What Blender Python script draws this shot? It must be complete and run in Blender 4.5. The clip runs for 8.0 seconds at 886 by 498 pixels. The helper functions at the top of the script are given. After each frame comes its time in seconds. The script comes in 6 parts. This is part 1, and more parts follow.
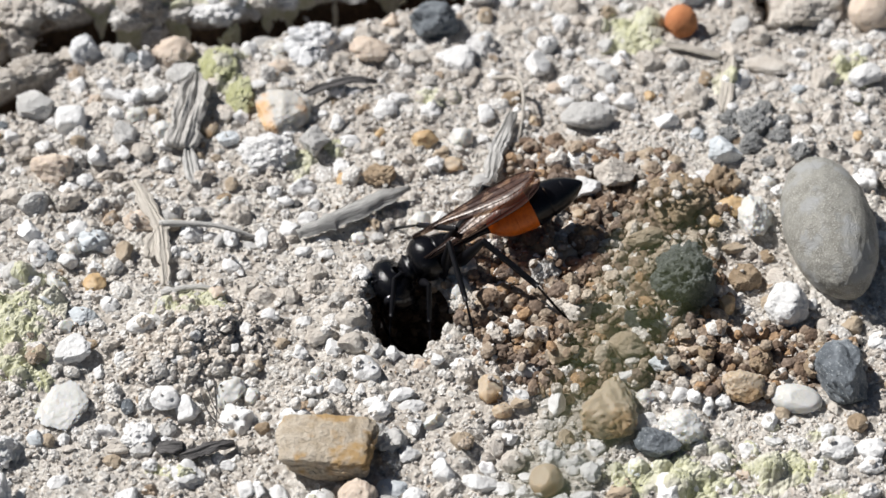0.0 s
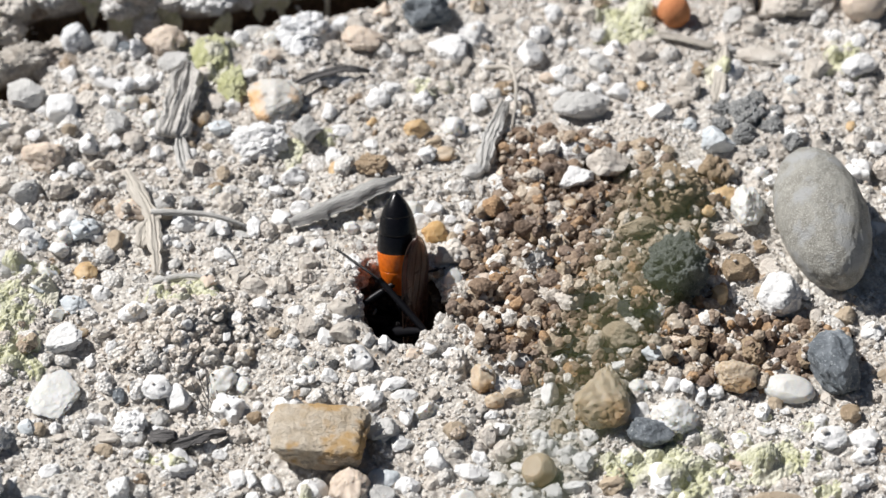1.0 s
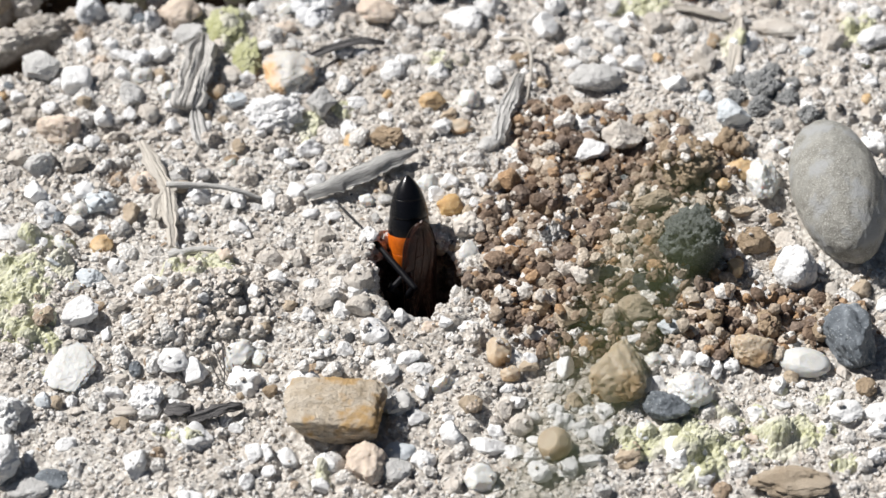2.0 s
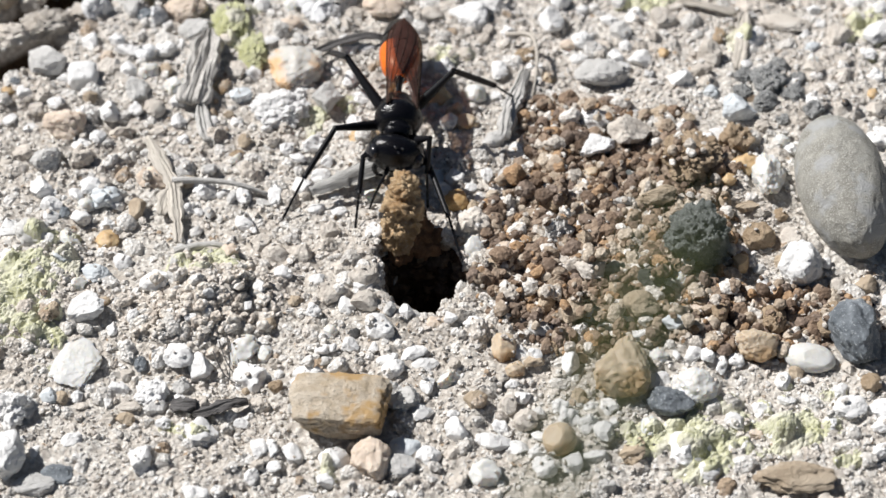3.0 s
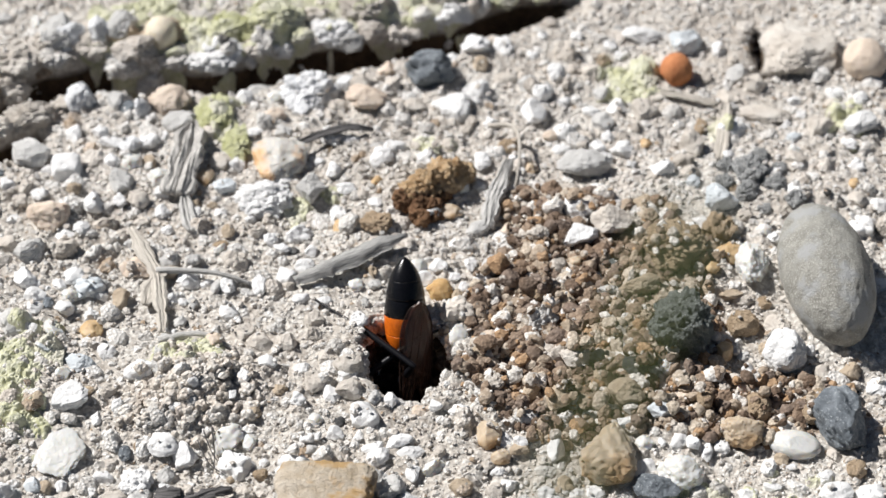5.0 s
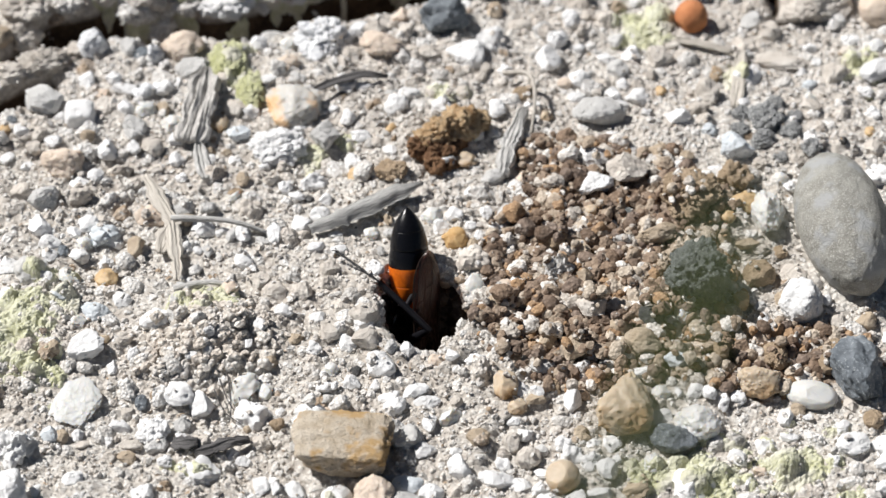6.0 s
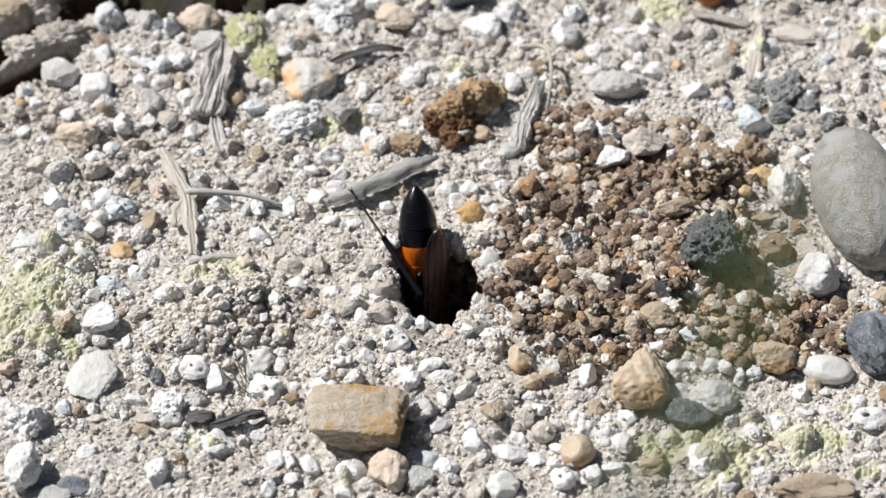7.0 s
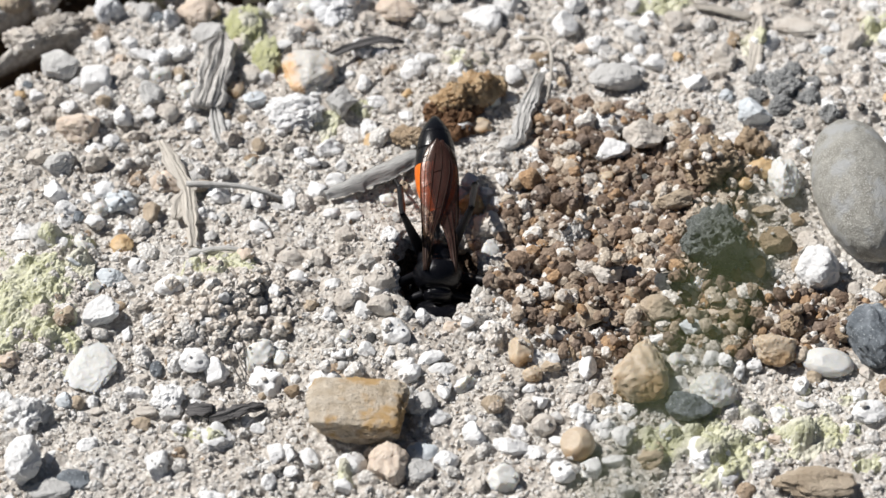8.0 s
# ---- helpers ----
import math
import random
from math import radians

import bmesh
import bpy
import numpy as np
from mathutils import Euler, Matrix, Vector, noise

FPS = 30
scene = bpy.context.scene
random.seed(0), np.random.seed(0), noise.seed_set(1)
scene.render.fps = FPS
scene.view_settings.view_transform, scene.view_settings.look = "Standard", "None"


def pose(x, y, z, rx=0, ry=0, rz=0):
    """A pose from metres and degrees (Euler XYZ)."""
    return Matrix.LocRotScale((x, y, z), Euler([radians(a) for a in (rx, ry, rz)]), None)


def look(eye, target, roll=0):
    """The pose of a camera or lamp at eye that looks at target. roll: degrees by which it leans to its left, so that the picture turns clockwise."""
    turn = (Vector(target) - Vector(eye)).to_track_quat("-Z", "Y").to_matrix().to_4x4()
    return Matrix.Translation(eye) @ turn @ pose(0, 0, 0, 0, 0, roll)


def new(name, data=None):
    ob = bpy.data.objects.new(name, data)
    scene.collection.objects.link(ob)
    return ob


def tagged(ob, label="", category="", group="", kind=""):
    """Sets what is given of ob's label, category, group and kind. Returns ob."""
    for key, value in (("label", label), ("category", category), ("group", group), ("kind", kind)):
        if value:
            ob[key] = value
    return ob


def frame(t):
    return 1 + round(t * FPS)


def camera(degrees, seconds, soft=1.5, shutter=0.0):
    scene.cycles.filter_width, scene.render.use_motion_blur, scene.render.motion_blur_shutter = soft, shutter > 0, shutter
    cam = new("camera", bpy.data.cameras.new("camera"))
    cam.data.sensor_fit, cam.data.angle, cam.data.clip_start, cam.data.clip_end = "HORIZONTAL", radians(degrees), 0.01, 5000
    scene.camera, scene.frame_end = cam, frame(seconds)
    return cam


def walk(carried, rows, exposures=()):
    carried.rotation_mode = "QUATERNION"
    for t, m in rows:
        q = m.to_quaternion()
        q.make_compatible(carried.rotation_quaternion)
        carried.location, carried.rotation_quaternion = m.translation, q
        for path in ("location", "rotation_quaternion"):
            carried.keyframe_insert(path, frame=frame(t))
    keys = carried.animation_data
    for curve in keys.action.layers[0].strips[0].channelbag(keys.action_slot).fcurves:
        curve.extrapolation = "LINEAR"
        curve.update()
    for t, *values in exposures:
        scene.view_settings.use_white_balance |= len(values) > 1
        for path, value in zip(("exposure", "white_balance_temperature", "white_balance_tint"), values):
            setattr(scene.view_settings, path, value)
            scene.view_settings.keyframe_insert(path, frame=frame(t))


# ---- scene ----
cam = camera(20.0, 8.0, soft=1.44)
walk(cam, [
    (0, look((0.000406, -0.127964, 0.124066), (-0.000539, 0.000346, 0.000699), -0.417)),
    (0.5, look((0.000177, -0.127955, 0.123813), (0.000727, 0.000501, 0.000595), 0.031)),
    (1, look((0.000000, -0.127936, 0.123546), (0.000001, 0.000107, -0.000103), 0.001)),
    (1.5, look((-0.000452, -0.127681, 0.123761), (-0.000709, -0.000699, -0.000977), -0.052)),
    (3, look((0.000011, -0.127291, 0.124402), (-0.001476, -0.001584, -0.001612), -0.455)),
    (3.5, look((0.000262, -0.128361, 0.123733), (0.000312, -0.000173, 0.000235), -0.040)),
    (4, look((-0.000305, -0.127950, 0.124385), (0.000421, 0.001622, 0.002341), 0.108)),
    (4.2, look((0.000073, -0.128480, 0.124060), (0.000160, 0.002492, 0.003519), -0.154)),
    (5.3, look((-0.001794, -0.128450, 0.123333), (-0.000785, 0.002724, 0.003016), 0.179)),
    (5.5, look((-0.002396, -0.127538, 0.124257), (-0.000706, 0.002029, 0.002217), 0.384)),
    (6, look((-0.002162, -0.127512, 0.123817), (-0.001454, 0.000481, 0.000119), 0.154)),
    (6.5, look((-0.001626, -0.127345, 0.123720), (-0.002014, -0.000366, -0.001021), -0.151)),
    (7, look((-0.001711, -0.127301, 0.123705), (-0.002556, -0.000645, -0.001361), -0.249)),
    (7.5, look((-0.001636, -0.127515, 0.123650), (-0.002907, -0.000887, -0.001441), -0.420)),
    (8, look((-0.001664, -0.127018, 0.123869), (-0.002567, -0.000959, -0.001797), -0.261)),
], exposures=[(0.0, 0.355), (0.5, 0.375), (1.0, 0.43), (1.5, 0.465), (3.0, 0.465), (4.0, 0.50), (5.5, 0.44), (6.0, 0.455), (6.5, 0.435), (8.0, 0.385)])
cam.data.dof.use_dof = True
cam.data.dof.focus_distance, cam.data.dof.aperture_fstop = 0.170, 56.0

# ---- light ----
world = bpy.data.worlds.new("sky")
scene.world = world
world.use_nodes = True
SUN = Vector((-0.82, 0.38, 1.0)).normalized()      # the way to the sun
wn, wl = world.node_tree.nodes, world.node_tree.links
sky = wn.new("ShaderNodeTexSky")
sky.sky_type, sky.sun_disc = "NISHITA", False
sky.sun_elevation = math.asin(SUN.z)
sky.sun_rotation = math.atan2(SUN.x, SUN.y)
wl.new(sky.outputs["Color"], wn["Background"].inputs["Color"])
wn["Background"].inputs["Strength"].default_value = 0.0225
sun = new("sun", bpy.data.lights.new("sun", "SUN"))
sun.data.energy, sun.data.angle, sun.data.color = 4.3, radians(0.53), (1.0, 0.978, 0.952)
sun.matrix_basis = look(tuple(SUN * 2.0), (0, 0, 0))

# ---- materials ----
CRUMB_A, CRUMB_B = (9.9, -1.1, 8.5, 12.0), (19.9, -10.1, 8.5, 3.6)      # the two heaps of dug-out soil: middle and radii
MOUND = (-17.7, -9.1)                                 # the small heap of beige crumbs
MM = 0.001                                          # one millimetre; all plan numbers below are in millimetres


def nodes_of(name):
    m = bpy.data.materials.new(name)
    m.use_nodes = True
    return m, m.node_tree.nodes, m.node_tree.links, m.node_tree.nodes["Principled BSDF"]


def noise_tex(n, l, coord, size, detail=4.0, rough=0.6):
    t = n.new("ShaderNodeTexNoise")
    t.inputs["Scale"].default_value = 1.0 / (size * MM)
    t.inputs["Detail"].default_value, t.inputs["Roughness"].default_value = detail, rough
    l.new(coord, t.inputs["Vector"])
    return t


def ramp(n, l, fac, stops, mode="LINEAR"):
    r = n.new("ShaderNodeValToRGB")
    r.color_ramp.interpolation = mode
    e = r.color_ramp.elements
    while len(e) < len(stops):
        e.new(0.5)
    for k, (p, c) in enumerate(stops):
        e[k].position, e[k].color = p, (*c, 1)
    l.new(fac, r.inputs["Fac"])
    return r


def blend(n, l, fac, a, b, mode="MIX"):
    x = n.new("ShaderNodeMix")
    x.data_type, x.blend_type = "RGBA", mode
    for value, slot in ((fac, 0), (a, 6), (b, 7)):
        if isinstance(value, (int, float)):
            x.inputs[slot].default_value = value
        elif isinstance(value, tuple):
            x.inputs[slot].default_value = (*value, 1)
        else:
            l.new(value, x.inputs[slot])
    return x.outputs[2]


def relief(n, l, bsdf, height, depth, strength=1.0):
    b = n.new("ShaderNodeBump")
    b.inputs["Distance"].default_value, b.inputs["Strength"].default_value = depth * MM, strength
    l.new(height, b.inputs["Height"])
    l.new(b.outputs["Normal"], bsdf.inputs["Normal"])


def crumbly(n, l, coord, size):
    """Height of cemented fine grains: round at the top, with sharp seams between."""
    v = n.new("ShaderNodeTexVoronoi")
    v.inputs["Scale"].default_value = 1.0 / (size * MM)
    l.new(coord, v.inputs["Vector"])
    h = n.new("ShaderNodeMapRange")
    h.inputs["From Min"].default_value, h.inputs["From Max"].default_value = 0.75, 0.0
    l.new(v.outputs["Distance"], h.inputs["Value"])
    return h.outputs["Result"], v.outputs["Color"]


def rock(name, low, high, speck, grain=0.5, rough=0.85, depth=0.12, specks=(0.6, 0.72), vary=0.35, clear=0.0, stain=None):
    """Stone: two tones in clouds, specks of a third colour, fine relief, and a shade of its own for each piece."""
    m, n, l, p = nodes_of(name)
    co = n.new("ShaderNodeTexCoord").outputs["Object"]
    big, fine = noise_tex(n, l, co, grain * 4), noise_tex(n, l, co, grain * 0.45, 6, 0.7)
    tone = ramp(n, l, big.outputs["Fac"], [(0.32, low), (0.66, high)]).outputs["Color"]
    mask = ramp(n, l, fine.outputs["Fac"], [(specks[0], (0, 0, 0)), (specks[1], (1, 1, 1))]).outputs["Color"]
    tone = blend(n, l, mask, tone, speck)
    if stain:
        where = ramp(n, l, noise_tex(n, l, co, grain * 7, 3).outputs["Fac"], [(0.5, (0, 0, 0)), (0.62, (1, 1, 1))])
        tone = blend(n, l, where.outputs["Color"], tone, stain)
    own = n.new("ShaderNodeObjectInfo").outputs["Random"]
    isl = n.new("ShaderNodeNewGeometry").outputs["Random Per Island"]
    both = n.new("ShaderNodeMath")
    both.operation = "ADD"
    l.new(own, both.inputs[0]), l.new(isl, both.inputs[1])
    shade = n.new("ShaderNodeMapRange")
    shade.inputs["From Max"].default_value = 2.0
    shade.inputs["To Min"].default_value, shade.inputs["To Max"].default_value = 1 - vary / 2, 1 + vary / 2
    l.new(both.outputs[0], shade.inputs["Value"])
    l.new(blend(n, l, 1.0, tone, shade.outputs["Result"], "MULTIPLY"), p.inputs["Base Color"])
    p.inputs["Roughness"].default_value = rough
    p.inputs["Specular IOR Level"].default_value = 0.35
    if clear:
        p.inputs["Subsurface Weight"].default_value = clear
        p.inputs["Subsurface Scale"].default_value = 0.6 * MM
        p.inputs["Subsurface Radius"].default_value = (1.0, 0.8, 0.55)
    add = n.new("ShaderNodeMath")
    l.new(fine.outputs["Fac"], add.inputs[0]), l.new(big.outputs["Fac"], add.inputs[1])
    relief(n, l, p, add.outputs[0], depth)
    return m


ROCK = {
    "white": rock("chalky_limestone", (0.71, 0.705, 0.695), (0.885, 0.88, 0.87), (0.60, 0.59, 0.58), 0.5, 0.9, 0.15, (0.64, 0.78), 0.2),
    "cream": rock("cream_stone", (0.61, 0.545, 0.475), (0.79, 0.745, 0.68), (0.46, 0.39, 0.32), 0.5, 0.9, 0.28, (0.60, 0.74), 0.3),
    "grey": rock("grey_stone", (0.53, 0.52, 0.50), (0.74, 0.73, 0.71), (0.38, 0.37, 0.355), 0.45, 0.88, 0.24, (0.60, 0.72), 0.35),
    "blue": rock("blue_grey_stone", (0.50, 0.54, 0.565), (0.72, 0.75, 0.77), (0.38, 0.41, 0.44), 0.5, 0.8, 0.10, (0.58, 0.72), 0.25),
    "slate": rock("dark_blue_slate", (0.085, 0.10, 0.115), (0.25, 0.275, 0.30), (0.52, 0.545, 0.555), 0.45, 0.7, 0.14, (0.56, 0.68), 0.2),
    "dark": rock("dark_basalt", (0.035, 0.036, 0.037), (0.13, 0.13, 0.13), (0.36, 0.36, 0.36), 0.35, 0.75, 0.25, (0.60, 0.74), 0.2),
    "moss": rock("dark_greenish_stone", (0.12, 0.132, 0.128), (0.29, 0.31, 0.30), (0.54, 0.56, 0.54), 0.30, 0.85, 0.4, (0.54, 0.68), 0.2),
    "pink": rock("pinkish_stone", (0.57, 0.465, 0.375), (0.75, 0.64, 0.535), (0.78, 0.73, 0.66), 0.5, 0.75, 0.10, (0.62, 0.76), 0.2, 0.15),
    "shell": rock("smooth_beige_stone", (0.66, 0.575, 0.44), (0.80, 0.73, 0.60), (0.84, 0.80, 0.72), 0.6, 0.55, 0.05, (0.60, 0.76), 0.1, 0.25),
    "orange": rock("orange_brick", (0.46, 0.17, 0.07), (0.62, 0.27, 0.12), (0.68, 0.45, 0.30), 0.4, 0.9, 0.10, (0.62, 0.76), 0.15),
    "tan": rock("tan_sandstone", (0.44, 0.345, 0.245), (0.60, 0.505, 0.39), (0.66, 0.58, 0.48), 0.45, 0.85, 0.24, (0.60, 0.76), 0.25),
    "block": rock("brown_sandstone", (0.56, 0.455, 0.325), (0.74, 0.66, 0.55), (0.32, 0.26, 0.20), 0.32, 0.75, 0.24, (0.55, 0.69), 0.05, 0.0, (0.58, 0.385, 0.185)),
    "brown": rock("brown_soil_lump", (0.41, 0.30, 0.195), (0.63, 0.49, 0.345), (0.68, 0.57, 0.44), 0.35, 0.95, 0.40, (0.58, 0.72), 0.35),
    "ochre": rock("ochre_pebble", (0.46, 0.31, 0.16), (0.64, 0.48, 0.29), (0.66, 0.55, 0.40), 0.5, 0.45, 0.05, (0.64, 0.76), 0.2, 0.25),
    "honey": rock("honey_quartz", (0.46, 0.265, 0.095), (0.68, 0.47, 0.23), (0.74, 0.60, 0.40), 0.35, 0.38, 0.12, (0.58, 0.72), 0.1, 0.3),
    "quartz": rock("milky_quartz", (0.58, 0.58, 0.555), (0.72, 0.715, 0.69), (0.80, 0.795, 0.78), 0.6, 0.35, 0.06, (0.60, 0.74), 0.12, 0.5),
    "rusty": rock("rust_stained_quartz", (0.50, 0.48, 0.44), (0.66, 0.64, 0.60), (0.66, 0.48, 0.30), 0.5, 0.4, 0.05, (0.66, 0.80), 0.1, 0.4, (0.66, 0.42, 0.22)),
    "amber": rock("translucent_tan_stone", (0.43, 0.335, 0.235), (0.62, 0.53, 0.415), (0.70, 0.62, 0.52), 0.6, 0.42, 0.06, (0.60, 0.74), 0.15, 0.4, (0.44, 0.305, 0.18)),
    "mottled": rock("white_and_blue_grey_stone", (0.70, 0.71, 0.72), (0.87, 0.87, 0.87), (0.47, 0.49, 0.535), 0.8, 0.85, 0.22, (0.56, 0.64), 0.1),
    "cinder": rock("dark_grey_cinder", (0.18, 0.185, 0.19), (0.42, 0.43, 0.435), (0.66, 0.66, 0.64), 0.26, 0.85, 0.4, (0.45, 0.57), 0.2),
    "olive": rock("grey_olive_pebble", (0.27, 0.262, 0.232), (0.415, 0.404, 0.365), (0.60, 0.585, 0.54), 0.30, 0.85, 0.20, (0.52, 0.64), 0.05, 0.0, (0.43, 0.435, 0.43)),
}


def mixed(name, stops, grain, depth, rough=0.92, dusty=0.5):
    """Loose grains: each one takes its colour from the stops by chance, with cloudy wear and fine relief."""
    m, n, l, p = nodes_of(name)
    co = n.new("ShaderNodeTexCoord").outputs["Object"]
    isl = n.new("ShaderNodeNewGeometry").outputs["Random Per Island"]
    tone = ramp(n, l, isl, stops, "CONSTANT").outputs["Color"]
    fine = noise_tex(n, l, co, grain, 6, 0.7)
    wear = ramp(n, l, fine.outputs["Fac"], [(0.25, (0.80, 0.785, 0.765)), (0.65, (1.08, 1.075, 1.07))]).outputs["Color"]
    dust = ramp(n, l, noise_tex(n, l, co, grain * 9, 4).outputs["Fac"], [(0.46, (0, 0, 0)), (0.70, (dusty, dusty, dusty))]).outputs["Color"]
    pits = ramp(n, l, noise_tex(n, l, co, grain * 0.3, 3, 0.6).outputs["Fac"], [(0.34, (0.87, 0.86, 0.85)), (0.52, (1.03, 1.03, 1.03))]).outputs["Color"]
    wear = blend(n, l, 1.0, wear, pits, "MULTIPLY")
    tone = blend(n, l, dust, blend(n, l, 1.0, tone, wear, "MULTIPLY"), tuple(0.5 * c + 0.28 for c in stops[1][1]))
    l.new(tone, p.inputs["Base Color"])
    p.inputs["Roughness"].default_value, p.inputs["Specular IOR Level"].default_value = rough, 0.25
    knob, hue = crumbly(n, l, co, grain * 1.3)
    seam = ramp(n, l, knob, [(0.20, (0.80, 0.78, 0.76)), (0.46, (1.04, 1.04, 1.04))]).outputs["Color"]
    l.new(blend(n, l, 1.0, tone, seam, "MULTIPLY"), p.inputs["Base Color"])
    add = n.new("ShaderNodeMath")
    l.new(fine.outputs["Fac"], add.inputs[0]), l.new(knob, add.inputs[1])
    relief(n, l, p, add.outputs[0], depth)
    return m


W1, W2, G1, G2 = (0.84, 0.835, 0.82), (0.79, 0.78, 0.755), (0.71, 0.695, 0.67), (0.60, 0.585, 0.56)
B1, B2, T1, D1 = (0.75, 0.71, 0.66), (0.67, 0.62, 0.565), (0.46, 0.36, 0.265), (0.10, 0.10, 0.10)
gravel_mat = mixed("pale_gravel", [(0, W1), (0.24, W2), (0.44, B1), (0.58, G1), (0.70, W1), (0.80, B2), (0.91, G2), (0.96, T1), (0.985, D1)], 0.19, 0.13)
grit_mat = mixed("pale_grit", [(0, W2), (0.2, B1), (0.42, G1), (0.58, W1), (0.72, B2), (0.88, G2), (0.95, T1), (0.99, D1)], 0.13, 0.08)
crumb_mat = mixed("brown_soil_crumbs", [(0, (0.28, 0.205, 0.150)), (0.13, (0.42, 0.345, 0.27)), (0.27, (0.175, 0.125, 0.092)), (0.39, (0.56, 0.49, 0.405)), (0.51, (0.32, 0.245, 0.185)), (0.63, (0.43, 0.285, 0.17)), (0.73, (0.24, 0.185, 0.15)), (0.82, (0.60, 0.56, 0.51)), (0.92, (0.80, 0.78, 0.745))], 0.20, 0.07, 0.9, 0.15)
mound_mat = mixed("beige_earth_crumbs", [(0, (0.82, 0.77, 0.70)), (0.25, (0.76, 0.70, 0.63)), (0.45, (0.85, 0.82, 0.77)), (0.68, (0.66, 0.60, 0.54)), (0.75, (0.76, 0.71, 0.65)), (0.92, (0.84, 0.82, 0.79))], 0.25, 0.18, 0.97)
lichen_mat = rock("yellow_green_lichen", (0.51, 0.51, 0.30), (0.68, 0.675, 0.52), (0.76, 0.75, 0.66), 0.4, 0.97, 0.12, (0.50, 0.66), 0.2, 0.0, (0.66, 0.64, 0.54))
cushion_mat = rock("lichen_cushion", (0.52, 0.53, 0.24), (0.71, 0.71, 0.46), (0.78, 0.78, 0.64), 0.35, 0.97, 0.3, (0.54, 0.68), 0.2)
# brown burrow soil taken almost to black, with the hole's shade in its colour
shaded_soil_mat = mixed("shaded_dark_soil", [(0, (0.075, 0.050, 0.032)), (0.3, (0.13, 0.088, 0.056)), (0.6, (0.05, 0.034, 0.023)), (0.85, (0.20, 0.15, 0.105))], 0.25, 0.12, 0.97)


def ground_material():
    m, n, l, p = nodes_of("dusty_sand")
    co = n.new("ShaderNodeTexCoord").outputs["Object"]
    big, mid, fine = noise_tex(n, l, co, 9, 5), noise_tex(n, l, co, 0.9, 7, 0.7), noise_tex(n, l, co, 0.16, 5, 0.75)
    tone = ramp(n, l, big.outputs["Fac"], [(0.34, (0.67, 0.622, 0.572)), (0.62, (0.79, 0.763, 0.725))]).outputs["Color"]
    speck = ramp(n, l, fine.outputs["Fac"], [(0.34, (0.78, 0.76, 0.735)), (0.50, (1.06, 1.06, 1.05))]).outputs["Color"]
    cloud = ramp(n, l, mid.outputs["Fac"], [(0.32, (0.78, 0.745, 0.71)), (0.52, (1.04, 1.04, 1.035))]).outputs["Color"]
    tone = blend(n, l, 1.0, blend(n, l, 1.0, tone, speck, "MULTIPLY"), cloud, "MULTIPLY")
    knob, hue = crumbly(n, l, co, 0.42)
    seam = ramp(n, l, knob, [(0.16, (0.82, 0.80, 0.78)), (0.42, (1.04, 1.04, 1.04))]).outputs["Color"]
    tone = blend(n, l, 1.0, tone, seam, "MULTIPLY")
    # brown dust of the dug-out soil under the crumbs
    for cx, cy, rx, ry in (CRUMB_A, CRUMB_B):
        mp = n.new("ShaderNodeMapping")
        mp.vector_type = "TEXTURE"
        mp.inputs["Location"].default_value = (cx * MM, cy * MM, 0)
        mp.inputs["Scale"].default_value = (rx * MM, ry * MM, 1.0)
        l.new(co, mp.inputs["Vector"])
        far = n.new("ShaderNodeVectorMath")
        far.operation = "LENGTH"
        l.new(mp.outputs["Vector"], far.inputs[0])
        rag = n.new("ShaderNodeMath")
        l.new(far.outputs["Value"], rag.inputs[0]), l.new(mid.outputs["Fac"], rag.inputs[1])
        soft = n.new("ShaderNodeMapRange")
        soft.inputs["From Min"].default_value, soft.inputs["From Max"].default_value = 1.55, 1.30
        l.new(rag.outputs[0], soft.inputs["Value"])
        dust = ramp(n, l, fine.outputs["Fac"], [(0.35, (0.19, 0.140, 0.105)), (0.60, (0.46, 0.37, 0.29))]).outputs["Color"]
        tone = blend(n, l, soft.outputs["Result"], tone, dust)
    # brown subsoil that burrow and crack cut into, darkened to paint their shade
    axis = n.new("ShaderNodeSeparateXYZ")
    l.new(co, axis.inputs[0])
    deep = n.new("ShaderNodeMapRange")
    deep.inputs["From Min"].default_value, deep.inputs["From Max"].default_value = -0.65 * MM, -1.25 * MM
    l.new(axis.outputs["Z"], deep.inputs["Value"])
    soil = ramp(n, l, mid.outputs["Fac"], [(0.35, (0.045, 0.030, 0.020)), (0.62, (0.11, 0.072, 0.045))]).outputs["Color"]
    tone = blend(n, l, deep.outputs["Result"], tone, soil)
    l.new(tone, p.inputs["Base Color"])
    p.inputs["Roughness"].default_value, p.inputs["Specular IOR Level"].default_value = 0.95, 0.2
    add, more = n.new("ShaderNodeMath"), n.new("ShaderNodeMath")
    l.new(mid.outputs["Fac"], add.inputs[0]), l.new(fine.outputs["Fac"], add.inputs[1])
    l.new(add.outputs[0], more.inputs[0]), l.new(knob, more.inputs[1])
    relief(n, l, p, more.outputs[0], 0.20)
    return m


